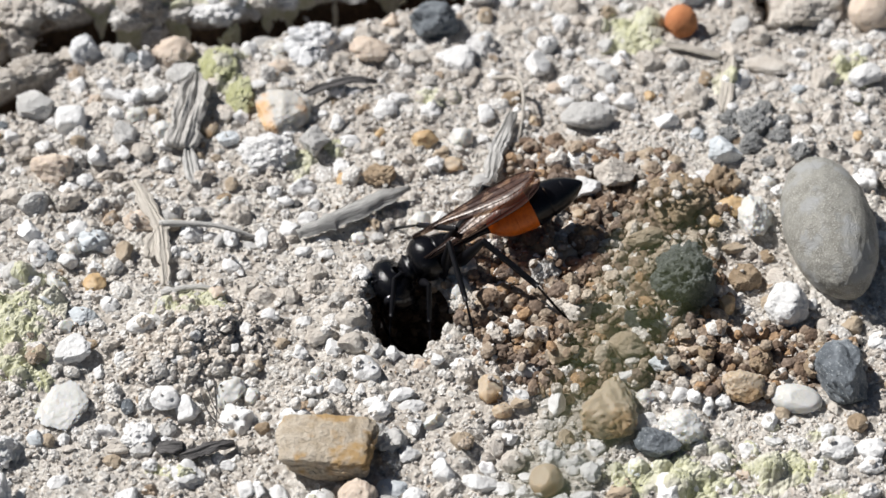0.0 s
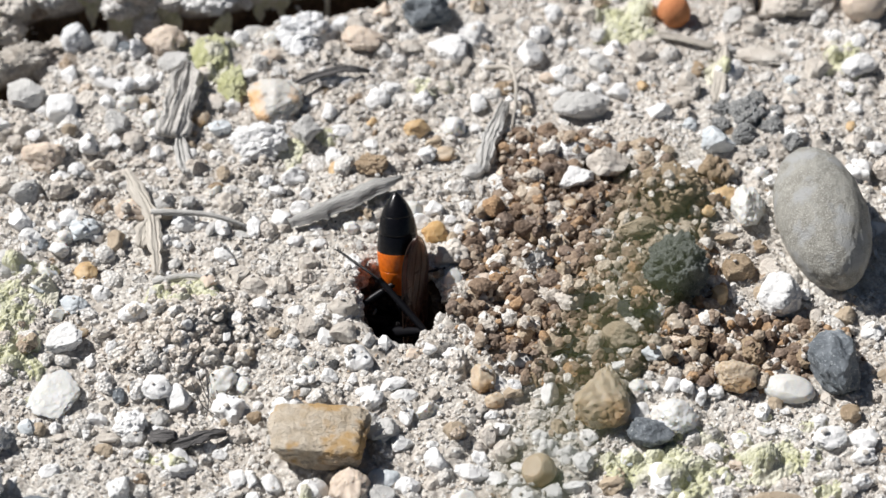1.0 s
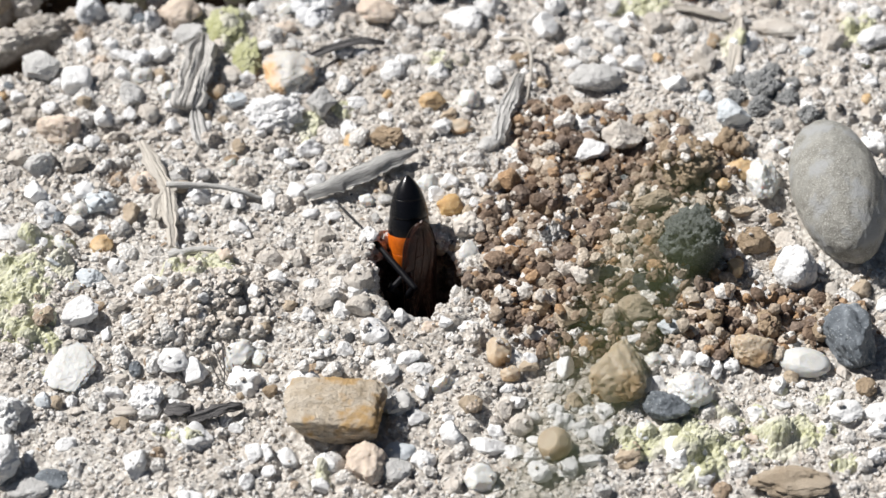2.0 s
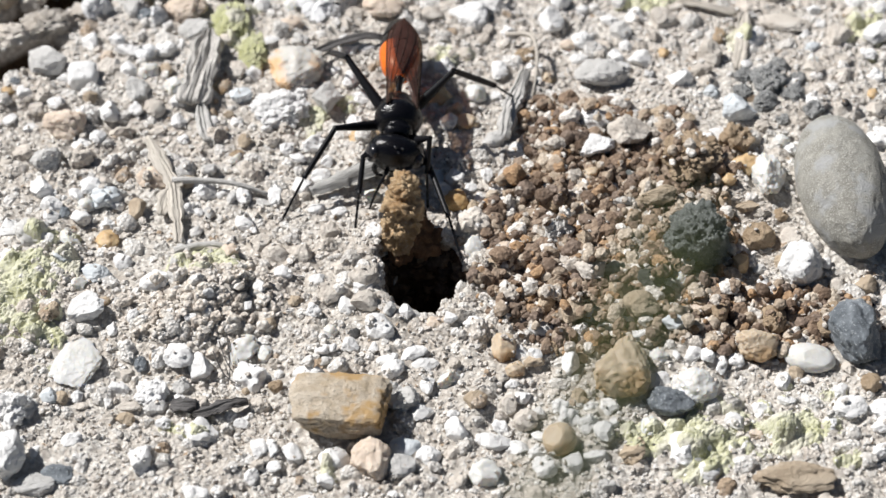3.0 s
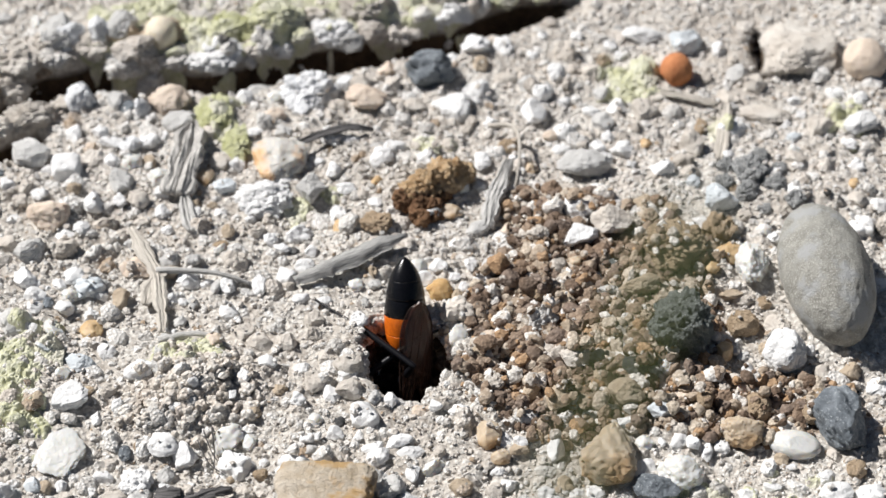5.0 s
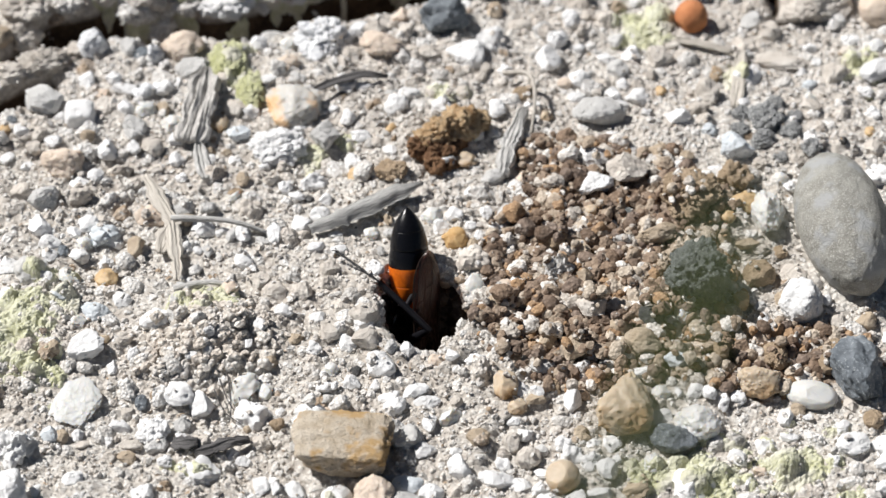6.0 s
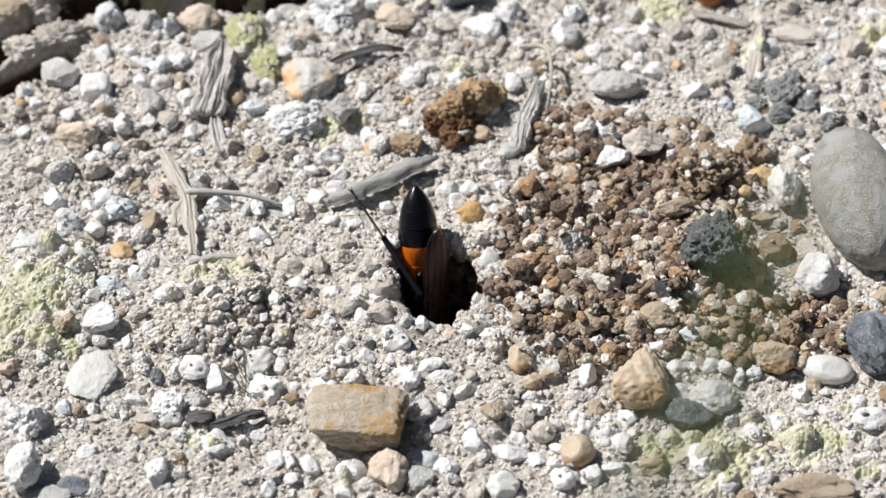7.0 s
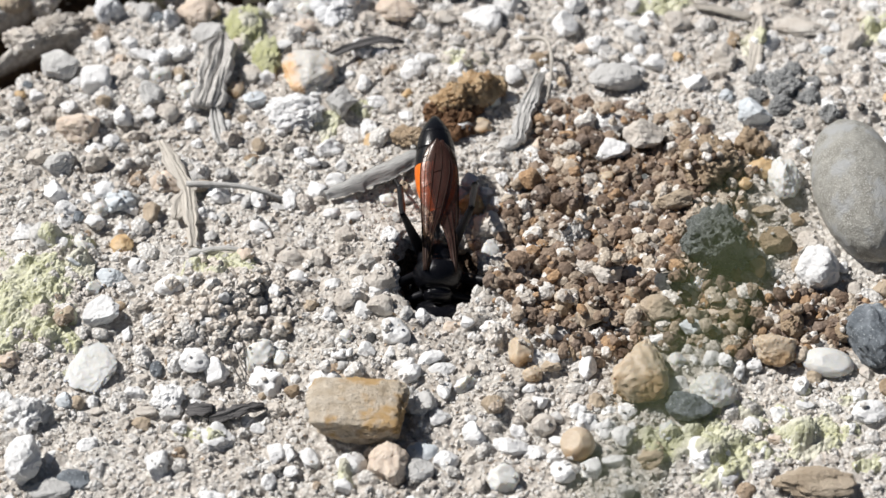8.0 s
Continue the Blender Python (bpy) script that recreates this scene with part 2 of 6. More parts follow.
def plant_material(name, low, high, along=0.18):
    """Dry plant fibre, streaked along the piece's own x axis."""
    m, n, l, p = nodes_of(name)
    co = n.new("ShaderNodeTexCoord").outputs["UV"]
    mp = n.new("ShaderNodeMapping")
    mp.inputs["Scale"].default_value = (3.0, 26.0, 1.0)
    l.new(co, mp.inputs["Vector"])
    t = n.new("ShaderNodeTexNoise")
    t.inputs["Scale"].default_value, t.inputs["Detail"].default_value = 1.0, 6.0
    l.new(mp.outputs["Vector"], t.inputs["Vector"])
    tone = ramp(n, l, t.outputs["Fac"], [(0.30, low), (0.68, high)]).outputs["Color"]
    l.new(tone, p.inputs["Base Color"])
    p.inputs["Roughness"].default_value, p.inputs["Specular IOR Level"].default_value = 0.8, 0.3
    relief(n, l, p, t.outputs["Fac"], 0.10)
    return m


def chitin(name, low, high, rough, coat=0.3, grain=0.12, depth=0.012, gloss=0.3):
    m, n, l, p = nodes_of(name)
    co = n.new("ShaderNodeTexCoord").outputs["Object"]
    t = noise_tex(n, l, co, grain, 5, 0.6)
    l.new(ramp(n, l, t.outputs["Fac"], [(0.3, low), (0.7, high)]).outputs["Color"], p.inputs["Base Color"])
    p.inputs["Roughness"].default_value, p.inputs["Specular IOR Level"].default_value = rough, gloss
    p.inputs["Coat Weight"].default_value, p.inputs["Coat Roughness"].default_value = coat, 0.25
    relief(n, l, p, t.outputs["Fac"], depth)
    return m


def wing_material():
    m, n, l, p = nodes_of("smoky_wing_membrane")
    clear = n.new("ShaderNodeBsdfTransparent")
    clear.inputs["Color"].default_value = (0.95, 0.80, 0.68, 1)
    co = n.new("ShaderNodeTexCoord").outputs["Object"]
    t = noise_tex(n, l, co, 1.2, 4)
    l.new(ramp(n, l, t.outputs["Fac"], [(0.3, (0.050, 0.024, 0.019)), (0.7, (0.095, 0.050, 0.042))]).outputs["Color"], p.inputs["Base Color"])
    p.inputs["Roughness"].default_value, p.inputs["Specular IOR Level"].default_value = 0.33, 0.60
    mix = n.new("ShaderNodeMixShader")
    mix.inputs["Fac"].default_value = 0.51
    l.new(clear.outputs[0], mix.inputs[1]), l.new(p.outputs[0], mix.inputs[2])
    l.new(mix.outputs[0], n["Material Output"].inputs["Surface"])
    relief(n, l, p, noise_tex(n, l, co, 0.9, 3).outputs["Fac"], 0.06)
    return m


LIMB = chitin("black_limb_chitin", (0.004, 0.004, 0.005), (0.010, 0.010, 0.013), 0.42, 0.0, 0.12, 0.012, 0.22)
BLACK = chitin("black_chitin", (0.003, 0.003, 0.004), (0.008, 0.008, 0.010), 0.25, 0.0, 0.12, 0.010, 0.34)
DULL = chitin("black_pitted_chitin", (0.003, 0.003, 0.004), (0.007, 0.007, 0.009), 0.20, 0.0, 0.14, 0.030, 0.30)
ORANGE = chitin("orange_red_chitin", (0.62, 0.115, 0.008), (0.86, 0.20, 0.014), 0.38, 0.25, 0.3)
EYE_MAT = chitin("dark_compound_eye", (0.008, 0.008, 0.010), (0.018, 0.018, 0.022), 0.16, 0.6, 0.05, 0.004)
WING = wing_material()
VEIN = chitin("dark_brown_vein", (0.020, 0.010, 0.006), (0.04, 0.02, 0.012), 0.75, 0.0)
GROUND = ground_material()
DRY = plant_material("weathered_grey_plant_fibre", (0.30, 0.292, 0.278), (0.68, 0.665, 0.64))
PALE = plant_material("pale_straw_fibre", (0.44, 0.40, 0.345), (0.67, 0.625, 0.56))
WRINKLED = plant_material("pale_wrinkled_stalk", (0.20, 0.19, 0.175), (0.70, 0.675, 0.64))
LEAF = plant_material("grey_weathered_leaf", (0.17, 0.167, 0.16), (0.54, 0.53, 0.51))
BARK = plant_material("dark_grey_bark", (0.035, 0.034, 0.036), (0.20, 0.19, 0.185))

# ---- mesh helpers ----


def mesh_of(name, verts, faces, material, smooth=True):
    me = bpy.data.meshes.new(name)
    me.from_pydata(verts, [], faces)
    me.materials.append(material)
    if smooth:
        me.polygons.foreach_set("use_smooth", [True] * len(me.polygons))
    me.update()
    return me


def part(name, me, parent, label=""):
    ob = new(name, me)
    ob.parent = parent
    if label:
        tagged(ob, label)
    return ob


def ball(level):
    bm = bmesh.new()
    bmesh.ops.create_icosphere(bm, subdivisions=level, radius=1.0)
    v = np.array([x.co[:] for x in bm.verts])
    f = np.array([[x.index for x in y.verts] for y in bm.faces])
    bm.free()
    return v, f


BALLS = {k: ball(k) for k in (1, 2, 3, 4, 5, 6)}


def lattice(ix, iy, iz, seed):
    h = (ix * 374761393 + iy * 668265263 + iz * 2147483647 + seed * 974634777) & 0xFFFFFFFF
    h = ((h ^ (h >> 13)) * 1274126177) & 0xFFFFFFFF
    return ((h ^ (h >> 16)) & 0xFFFF) / 32767.5 - 1.0


TILTED = np.array(Euler((0.61, 0.47, 0.83)).to_matrix())


def cloud(p, seed):
    """Smooth noise from -1 to 1 at the rows of p; its cells stand askew to the axes."""
    p = p @ TILTED
    q = np.floor(p).astype(np.int64)
    f = p - q
    f = f * f * (3 - 2 * f)
    out = 0
    for a in (0, 1):
        for b in (0, 1):
            for c in (0, 1):
                w = np.abs(1 - a - f[:, 0]) * np.abs(1 - b - f[:, 1]) * np.abs(1 - c - f[:, 2])
                out = out + w * lattice(q[:, 0] + a, q[:, 1] + b, q[:, 2] + c, seed)
    return out


def stone_shape(level, rng, cuts=9, near=0.60, far=0.92, rough=0.10, fine=0.06):
    """A unit stone: a ball chipped by flat cuts, then roughened at two scales."""
    v, f = BALLS[level]
    v = v.copy()
    for _ in range(cuts):
        d = rng.normal(size=3)
        d /= np.linalg.norm(d)
        r = rng.uniform(near, far)
        over = (v @ d) / r
        v = np.where(over[:, None] > 1, v - (v @ d - r)[:, None] * d * 0.92, v)
    s = int(rng.integers(1, 9999))
    u = v / np.linalg.norm(v, axis=1)[:, None]
    v = v * (1 + rough * cloud(u * 1.7 + 7, s) + fine * cloud(u * 4.5 + 3, s + 1))[:, None]
    if level >= 4:
        v = v * (1 + 0.6 * fine * cloud(v * 11 + 5, s + 2))[:, None]
    if level >= 5:
        v = v * (1 + 0.4 * fine * cloud(v * 24 + 9, s + 3))[:, None]
    return v, f


def knob_field(u, rng, count, low, high):
    """How far round knobs swell out at the directions u."""
    out = np.zeros(len(u))
    for _ in range(count):
        q = rng.normal(size=3)
        q /= np.linalg.norm(q)
        r = rng.uniform(low, high)
        far = np.linalg.norm(u - q, axis=1) / r
        out = np.maximum(out, np.clip(1 - far * far, 0, 1) ** 0.8 * r * 0.6)
    return out


def knobs(v, rng, count, low, high):
    """Swells a unit shape with round knobs, kept as one skin."""
    u = v / np.linalg.norm(v, axis=1)[:, None]
    return v * (1 + knob_field(u, rng, count, low, high))[:, None]


def lump_of(rng, level, cuts, rough, count, low, high, size):
    """A crumbly lump of the given size whose knobs stay round however flat it is."""
    v, f = stone_shape(level, rng, cuts, 0.6, 0.95, rough, 0.12)
    u = v / np.linalg.norm(v, axis=1)[:, None]
    v = v / np.ptp(v, axis=0) * size * 0.9 + u * (knob_field(u, rng, count, low, high) * (size[0] + size[1]) * 0.25)[:, None]
    return v / np.ptp(v, axis=0) * size, f


def lathe(rows, around=20, ends=True):
    """A body along y: rows of y, half width, half height, centre z. Returns verts and faces, in millimetres."""
    v, f = [], []
    for y, rx, rz, z in rows:
        for k in range(around):
            a = 2 * math.pi * k / around
            v.append((rx * math.cos(a), y, z + rz * math.sin(a)))
    for i in range(len(rows) - 1):
        for k in range(around):
            a, b = i * around + k, i * around + (k + 1) % around
            f.append((a, b, b + around, a + around))
    if ends:
        f.append(tuple(range(around)))
        f.append(tuple(range((len(rows) - 1) * around, len(rows) * around))[::-1])
    return v, f


def curve_rows(rows, steps):
    """Rows eased through by a Catmull-Rom curve."""
    p = np.array(rows, float)
    p = np.vstack([2 * p[0] - p[1], p, 2 * p[-1] - p[-2]])
    out = []
    for i in range(1, len(p) - 2):
        for k in range(steps):
            t = k / steps
            out.append(0.5 * ((2 * p[i]) + (p[i + 1] - p[i - 1]) * t + (2 * p[i - 1] - 5 * p[i] + 4 * p[i + 1] - p[i + 2]) * t * t + (3 * p[i] - p[i - 1] - 3 * p[i + 1] + p[i + 2]) * t ** 3))
    out.append(p[-2])
    return np.array(out)


def tube(points, radii, around=8):
    """A round rod through points with a radius at each."""
    p = np.array(points, float)
    v, f = [], []
    side = None
    for i in range(len(p)):
        d = p[min(i + 1, len(p) - 1)] - p[max(i - 1, 0)]
        d /= np.linalg.norm(d)
        if side is None:
            side = np.cross(d, (0, 0, 1)) if abs(d[2]) < 0.9 else np.cross(d, (1, 0, 0))
        side = side - d * (side @ d)
        side /= np.linalg.norm(side)
        other = np.cross(d, side)
        for k in range(around):
            a = 2 * math.pi * k / around
            v.append(p[i] + radii[i] * (math.cos(a) * side + math.sin(a) * other))
    for i in range(len(p) - 1):
        for k in range(around):
            a, b = i * around + k, i * around + (k + 1) % around
            f.append((a, b, b + around, a + around))
    f.append(tuple(range(around))[::-1])
    f.append(tuple(range((len(p) - 1) * around, len(p) * around)))
    return v, f


def joined(*pieces):
    v, f = [], []
    for pv, pf in pieces:
        n = len(v)
        v.extend(tuple(x) for x in pv)
        f.extend(tuple(i + n for i in x) for x in pf)
    return v, f


def scaled(piece):
    return [tuple(c * MM for c in x) for x in piece[0]], piece[1]


# ---- ground ----
HOLE = (-2.87, -5.46)                                     # the burrow's mouth
HOLE_R = (3.25, 4.1)


def crack_line(x):
    """How far back the crack before the raised crust runs, at x."""
    return np.interp(x, [-60.0, -36.9, -34.4, -31.8, -28.0, -24.1, -17.5, -13.1, -6.9, 0.3, 2.6, 6.3, 14.2, 60.0], [19.5, 19.5, 21.6, 24.8, 26.3, 25.3, 25.8, 27.3, 29.2, 30.4, 32.6, 34.4, 36.7, 36.7])


def hole_edge(x, y):
    """Below 1 inside the burrow's mouth, which is uneven."""
    dx, dy = (x - HOLE[0]) / HOLE_R[0], (y - HOLE[1]) / HOLE_R[1]
    a = np.arctan2(dy, dx)
    wob = 1 + 0.07 * np.sin(3 * a + 0.6) + 0.05 * np.sin(5 * a + 2.0) + 0.04 * np.sin(9 * a + 1) + 0.02 * np.sin(14 * a)
    return np.hypot(dx, dy) / wob


def height(x, y):
    """The ground's height over the plan."""
    x, y = np.atleast_1d(np.asarray(x, float)), np.atleast_1d(np.asarray(y, float))
    near = np.exp(-((np.maximum(np.hypot(x, y) - 70, 0) / 60) ** 2))

    def at(s, seed):
        return cloud(np.stack([x / s, y / s, 0 * x + 0.5], 1), seed)

    rough = np.clip(0.75 + 0.9 * at(6.5, 13), 0.35, 1.15)
    z = near * (0.5 * at(9.0, 3) + 0.28 * at(3.1, 4)) + near * rough * (0.24 * at(1.2, 5) + 0.46 * np.abs(at(1.7, 10)) + 0.48 * np.abs(at(0.75, 6)) + 0.34 * np.abs(at(0.36, 7)) - 0.34) + (1 - near) * 0.45 * at(60.0, 8)
    z += 2.0 * np.exp(-((x - -17.9) / 4.0) ** 2 - ((y - -8.6) / 3.8) ** 2)
    z += 1.0 * np.exp(-((x - -30.5) / 5) ** 2 - ((y - -8.6) / 6) ** 2)
    z += -0.9 * np.exp(-((x - -15.9) / 2.5) ** 2 - ((y - -13.8) / 3) ** 2)
    z += 0.5 * np.exp(-((x - 9.2) / 9) ** 2 - ((y - -0.8) / 10) ** 2)
    z += 0.8 * np.exp(-((x - 16.9) / 4) ** 2 - ((y - 3.2) / 4) ** 2)
    z += -0.6 * np.exp(-((x - -8.5) / 3.5) ** 2 - ((y - 9.2) / 2.5) ** 2)
    z += -5.0 * np.exp(-((0.78 * (x + 33.6) + 0.62 * (y - 17.3)) / 3.0) ** 4 - ((0.78 * (y - 17.3) - 0.62 * (x + 33.6)) / 1.1) ** 4)      # a second, short crack
    z += -2.6 * np.exp(-((x - 24.9) / 0.55) ** 2 - ((y - 30.3) / 2.4) ** 2)
    z += -2.4 * np.exp(-((x - 25.4) / 1.0) ** 2 - ((y - 26.7) / 0.6) ** 2)
    z += -0.5 * np.exp(-((x - -25.5) / 3) ** 2 - ((y - 8.3) / 2) ** 2)
    z += 0.4 * np.exp(-((x - -20.4) / 5) ** 2 - ((y - -4.2) / 1.5) ** 2)
    back = y - crack_line(x) - 0.5 * at(2.2, 9)
    z += 0.3 * np.clip((back - 1.6) / 0.4, 0, 1) * np.clip((14 - x) / 12, 0, 1)
    z -= 6.0 * np.exp(-((back - 0.5) / (1.9 + 0.6 * at(4.0, 14))) ** 4) * np.clip((12 - x) / 8, 0.0, 1) * np.clip((x + 70) / 25, 0.0, 1) * (0.7 + 0.3 * at(6.0, 12))
    e = hole_edge(x, y)
    z += 0.35 * np.exp(-((e - 1.25) / 0.3) ** 2)
    drop = np.clip((1.06 - e) / 0.20, 0, 1)
    z -= 15.0 * drop * drop * (3 - 2 * drop) + 0.5 * np.clip(1.0 - e, 0, 1)
    return z


def ground_at(x, y):
    return float(height(x, y)[0])


def spread(inner, step, outer):
    """Grid lines: even within the viewed stretch, ever wider out to the far ground."""
    c = list(np.arange(inner[0], inner[1] + step / 2, step))
    w = step
    while c[-1] < outer:
        w *= 1.28
        c.append(c[-1] + w)
    w = step
    while c[0] > -outer:
        w *= 1.28
        c.insert(0, c[0] - w)
    return np.array(c)


def build_ground():
    gx, gy = spread((-35, 35), 0.19, 12000), spread((-30, 37), 0.19, 12000)
    xx, yy = np.meshgrid(gx, gy)
    zz = height(xx.ravel(), yy.ravel())
    v = np.stack([xx.ravel(), yy.ravel(), zz], 1) * MM
    nx, ny = len(gx), len(gy)
    i = (np.arange(ny - 1)[:, None] * nx + np.arange(nx - 1)).ravel()
    f = np.stack([i, i + 1, i + nx + 1, i + nx], 1)
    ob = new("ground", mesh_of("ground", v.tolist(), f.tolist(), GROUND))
    return tagged(ob, "pale dusty sandy ground with a burrow opening", "ground", kind="structure")


ground = build_ground()

# ---- loose gravel ----


def brownness(x, y):
    """How much of the dug-out brown soil lies at a place, 0 to 1."""
    a = np.hypot((x - CRUMB_A[0]) / CRUMB_A[2], (y - CRUMB_A[1]) / CRUMB_A[3])
    b = np.hypot((x - CRUMB_B[0]) / CRUMB_B[2], (y - CRUMB_B[1]) / CRUMB_B[3])
    wob = 0.25 * cloud(np.stack([x / 3.0, y / 3.0, 0 * x], 1), 31)
    return np.maximum(np.clip((1.12 - a + wob) / 0.3, 0, 1), 0.75 * np.clip((1.1 - b + wob) / 0.35, 0, 1))


CELL = 0.2                                          # fineness of the map of what lies on the ground
pile = np.full((400, 420), -99.0)


def heap(x, y, r, top):
    """Marks a stone of radius r, with its top at a height, on the map."""
    i0, i1 = int((y - r + 36) / CELL), int((y + r + 36) / CELL) + 1
    j0, j1 = int((x - r + 42) / CELL), int((x + r + 42) / CELL) + 1
    i0, j0 = max(i0, 0), max(j0, 0)
    i, j = np.mgrid[i0:i1, j0:j1]
    ok = (i < 400) & (j < 420)
    i, j = i[ok], j[ok]
    q = 1 - ((i * CELL - 36 - y) ** 2 + (j * CELL - 42 - x) ** 2) / (r * r)
    ok = q > 0
    i, j, q = i[ok], j[ok], q[ok]
    np.maximum.at(pile, (i, j), top - r * 0.8 * (1 - np.sqrt(q)))


def on_top(x, y):
    """The height of what lies at a place, or -99 where the ground is bare."""
    i, j = ((y + 36) / CELL).astype(int).clip(0, 399), ((x + 42) / CELL).astype(int).clip(0, 419)
    return pile[i, j]


def grains(name, material, level, x, y, z, size, rng, label, category, cuts=9, rough=0.12, knobby=True):
    """One mesh of loose grains at the given places: half of them chipped, half knobbly."""
    shapes = [stone_shape(level, rng, cuts, 0.62, 0.95, rough, 0.09) if k % 2 else (knobs(stone_shape(level, rng, 4, 0.65, 0.97, rough + 0.08, 0.12)[0], rng, 40, 0.2, 0.5) if level > 2 and knobby else stone_shape(level, rng, 4, 0.65, 0.97, rough + 0.10, 0.17)[0], BALLS[level][1]) for k in range(28)]
    vs, fs, n = [], [], 0
    for k in range(len(x)):
        v, f = shapes[k % 28]
        t = Euler(rng.uniform(0, 6.283, 3)).to_matrix()
        s = size[k] * rng.uniform(0.70, 1.30, 3)
        flat = np.array((1, 1, rng.uniform(0.65, 1.0)))
        vs.append((((v * s) @ np.array(t).T) * flat + (x[k], y[k], z[k])) * MM)
        fs.append(f + n)
        n += len(v)
        if size[k] > 0.25:
            heap(x[k], y[k], size[k] * 0.85, z[k] + size[k] * 0.6)
    v, f = np.concatenate(vs).astype(np.float32), np.concatenate(fs).astype(np.int32)
    me = bpy.data.meshes.new(name)
    me.vertices.add(len(v)), me.loops.add(f.size), me.polygons.add(len(f))
    me.vertices.foreach_set("co", v.ravel())
    me.loops.foreach_set("vertex_index", f.ravel())
    me.polygons.foreach_set("loop_start", np.arange(0, f.size, 3, dtype=np.int32))
    me.polygons.foreach_set("use_smooth", np.ones(len(f), bool))
    me.update(calc_edges=True)
    me.set_sharp_from_angle(angle=radians(38))
    me.materials.append(material)
    return tagged(new(name, me), label, category, kind="stuff")


def scatter(name, material, level, count, low, high, seed, where, label, category, cuts=9, rough=0.12, sink=0.15, lift=0.0, climb=0.2, area=(-41, 41, -33, 43), knobby=True):
    """Many loose grains in one mesh, each turned and shaped on its own; a share of them climbs onto what lies there."""
    rng = np.random.default_rng(seed)
    x, y = rng.uniform(area[0], area[1], count), rng.uniform(area[2], area[3], count)
    size = low * (high / low) ** (rng.random(count) ** 1.6) / 2
    keep = rng.random(count) < where(x, y)
    keep &= hole_edge(x, y) > 0.97 + 0.25 * size
    back = y - crack_line(x)
    keep &= (np.abs(back - 0.5) > 1.6) | (x > 12)
    top = on_top(x, y)
    keep &= (top < -50) | ((top < 50) & (rng.random(count) < climb))
    x, y, size, top = x[keep], y[keep], size[keep], top[keep]
    z = np.maximum(height(x, y), top) + size * sink + lift * rng.random(len(x))
    return grains(name, material, level, x, y, z, size, rng, label, category, cuts, rough, knobby)


def pale(x, y):
    return 1 - 0.93 * brownness(x, y)


def brown(x, y):
    return brownness(x, y)


# ---- stones ----
KINDS = {
    "white": ("limestone_chip", "chalky white limestone chip on the gravel", "stone chip"),
    "cream": ("pebble", "cream coloured pebble on the gravel", "pebble"),
    "grey": ("pebble", "rough light grey pebble on the gravel", "pebble"),
    "blue": ("pebble", "pale blue-grey pebble on the gravel", "pebble"),
    "slate": ("slate_stone", "dark blue-grey slate stone on the gravel", "stone"),
    "dark": ("basalt_stone", "rough black basalt stone on the gravel", "stone"),
    "moss": ("basalt_stone", "rough dark greenish stone among soil crumbs", "stone"),
    "pink": ("pebble", "smooth pinkish pebble on the gravel", "pebble"),
    "shell": ("pebble", "smooth beige pebble on the gravel", "pebble"),
    "orange": ("brick_fragment", "rounded orange brick fragment on the gravel", "brick fragment"),
    "tan": ("sandstone_pebble", "tan sandstone pebble on the gravel", "pebble"),
    "block": ("sandstone_block", "brown block-shaped sandstone with rounded edges on the gravel", "stone"),
    "brown": ("soil_lump", "crumbly brown soil lump on the ground", "soil lump"),
    "ochre": ("pebble", "shiny ochre pebble on the gravel", "pebble"),
    "honey": ("quartz_pebble", "translucent honey-coloured pebble", "pebble"),
    "quartz": ("quartz_pebble", "translucent milky quartz pebble on the gravel", "pebble"),
    "mottled": ("mottled_stone", "white and blue-grey mottled stone on the gravel", "stone"),
    "amber": ("sandstone_pebble", "translucent tan pebble on the gravel", "pebble"),
    "rusty": ("quartz_pebble", "rust-stained milky quartz pebble on the gravel", "pebble"),
    "olive": ("large_pebble", "large smooth grey-olive pebble on the gravel", "pebble"),
}
stone_count = [0]


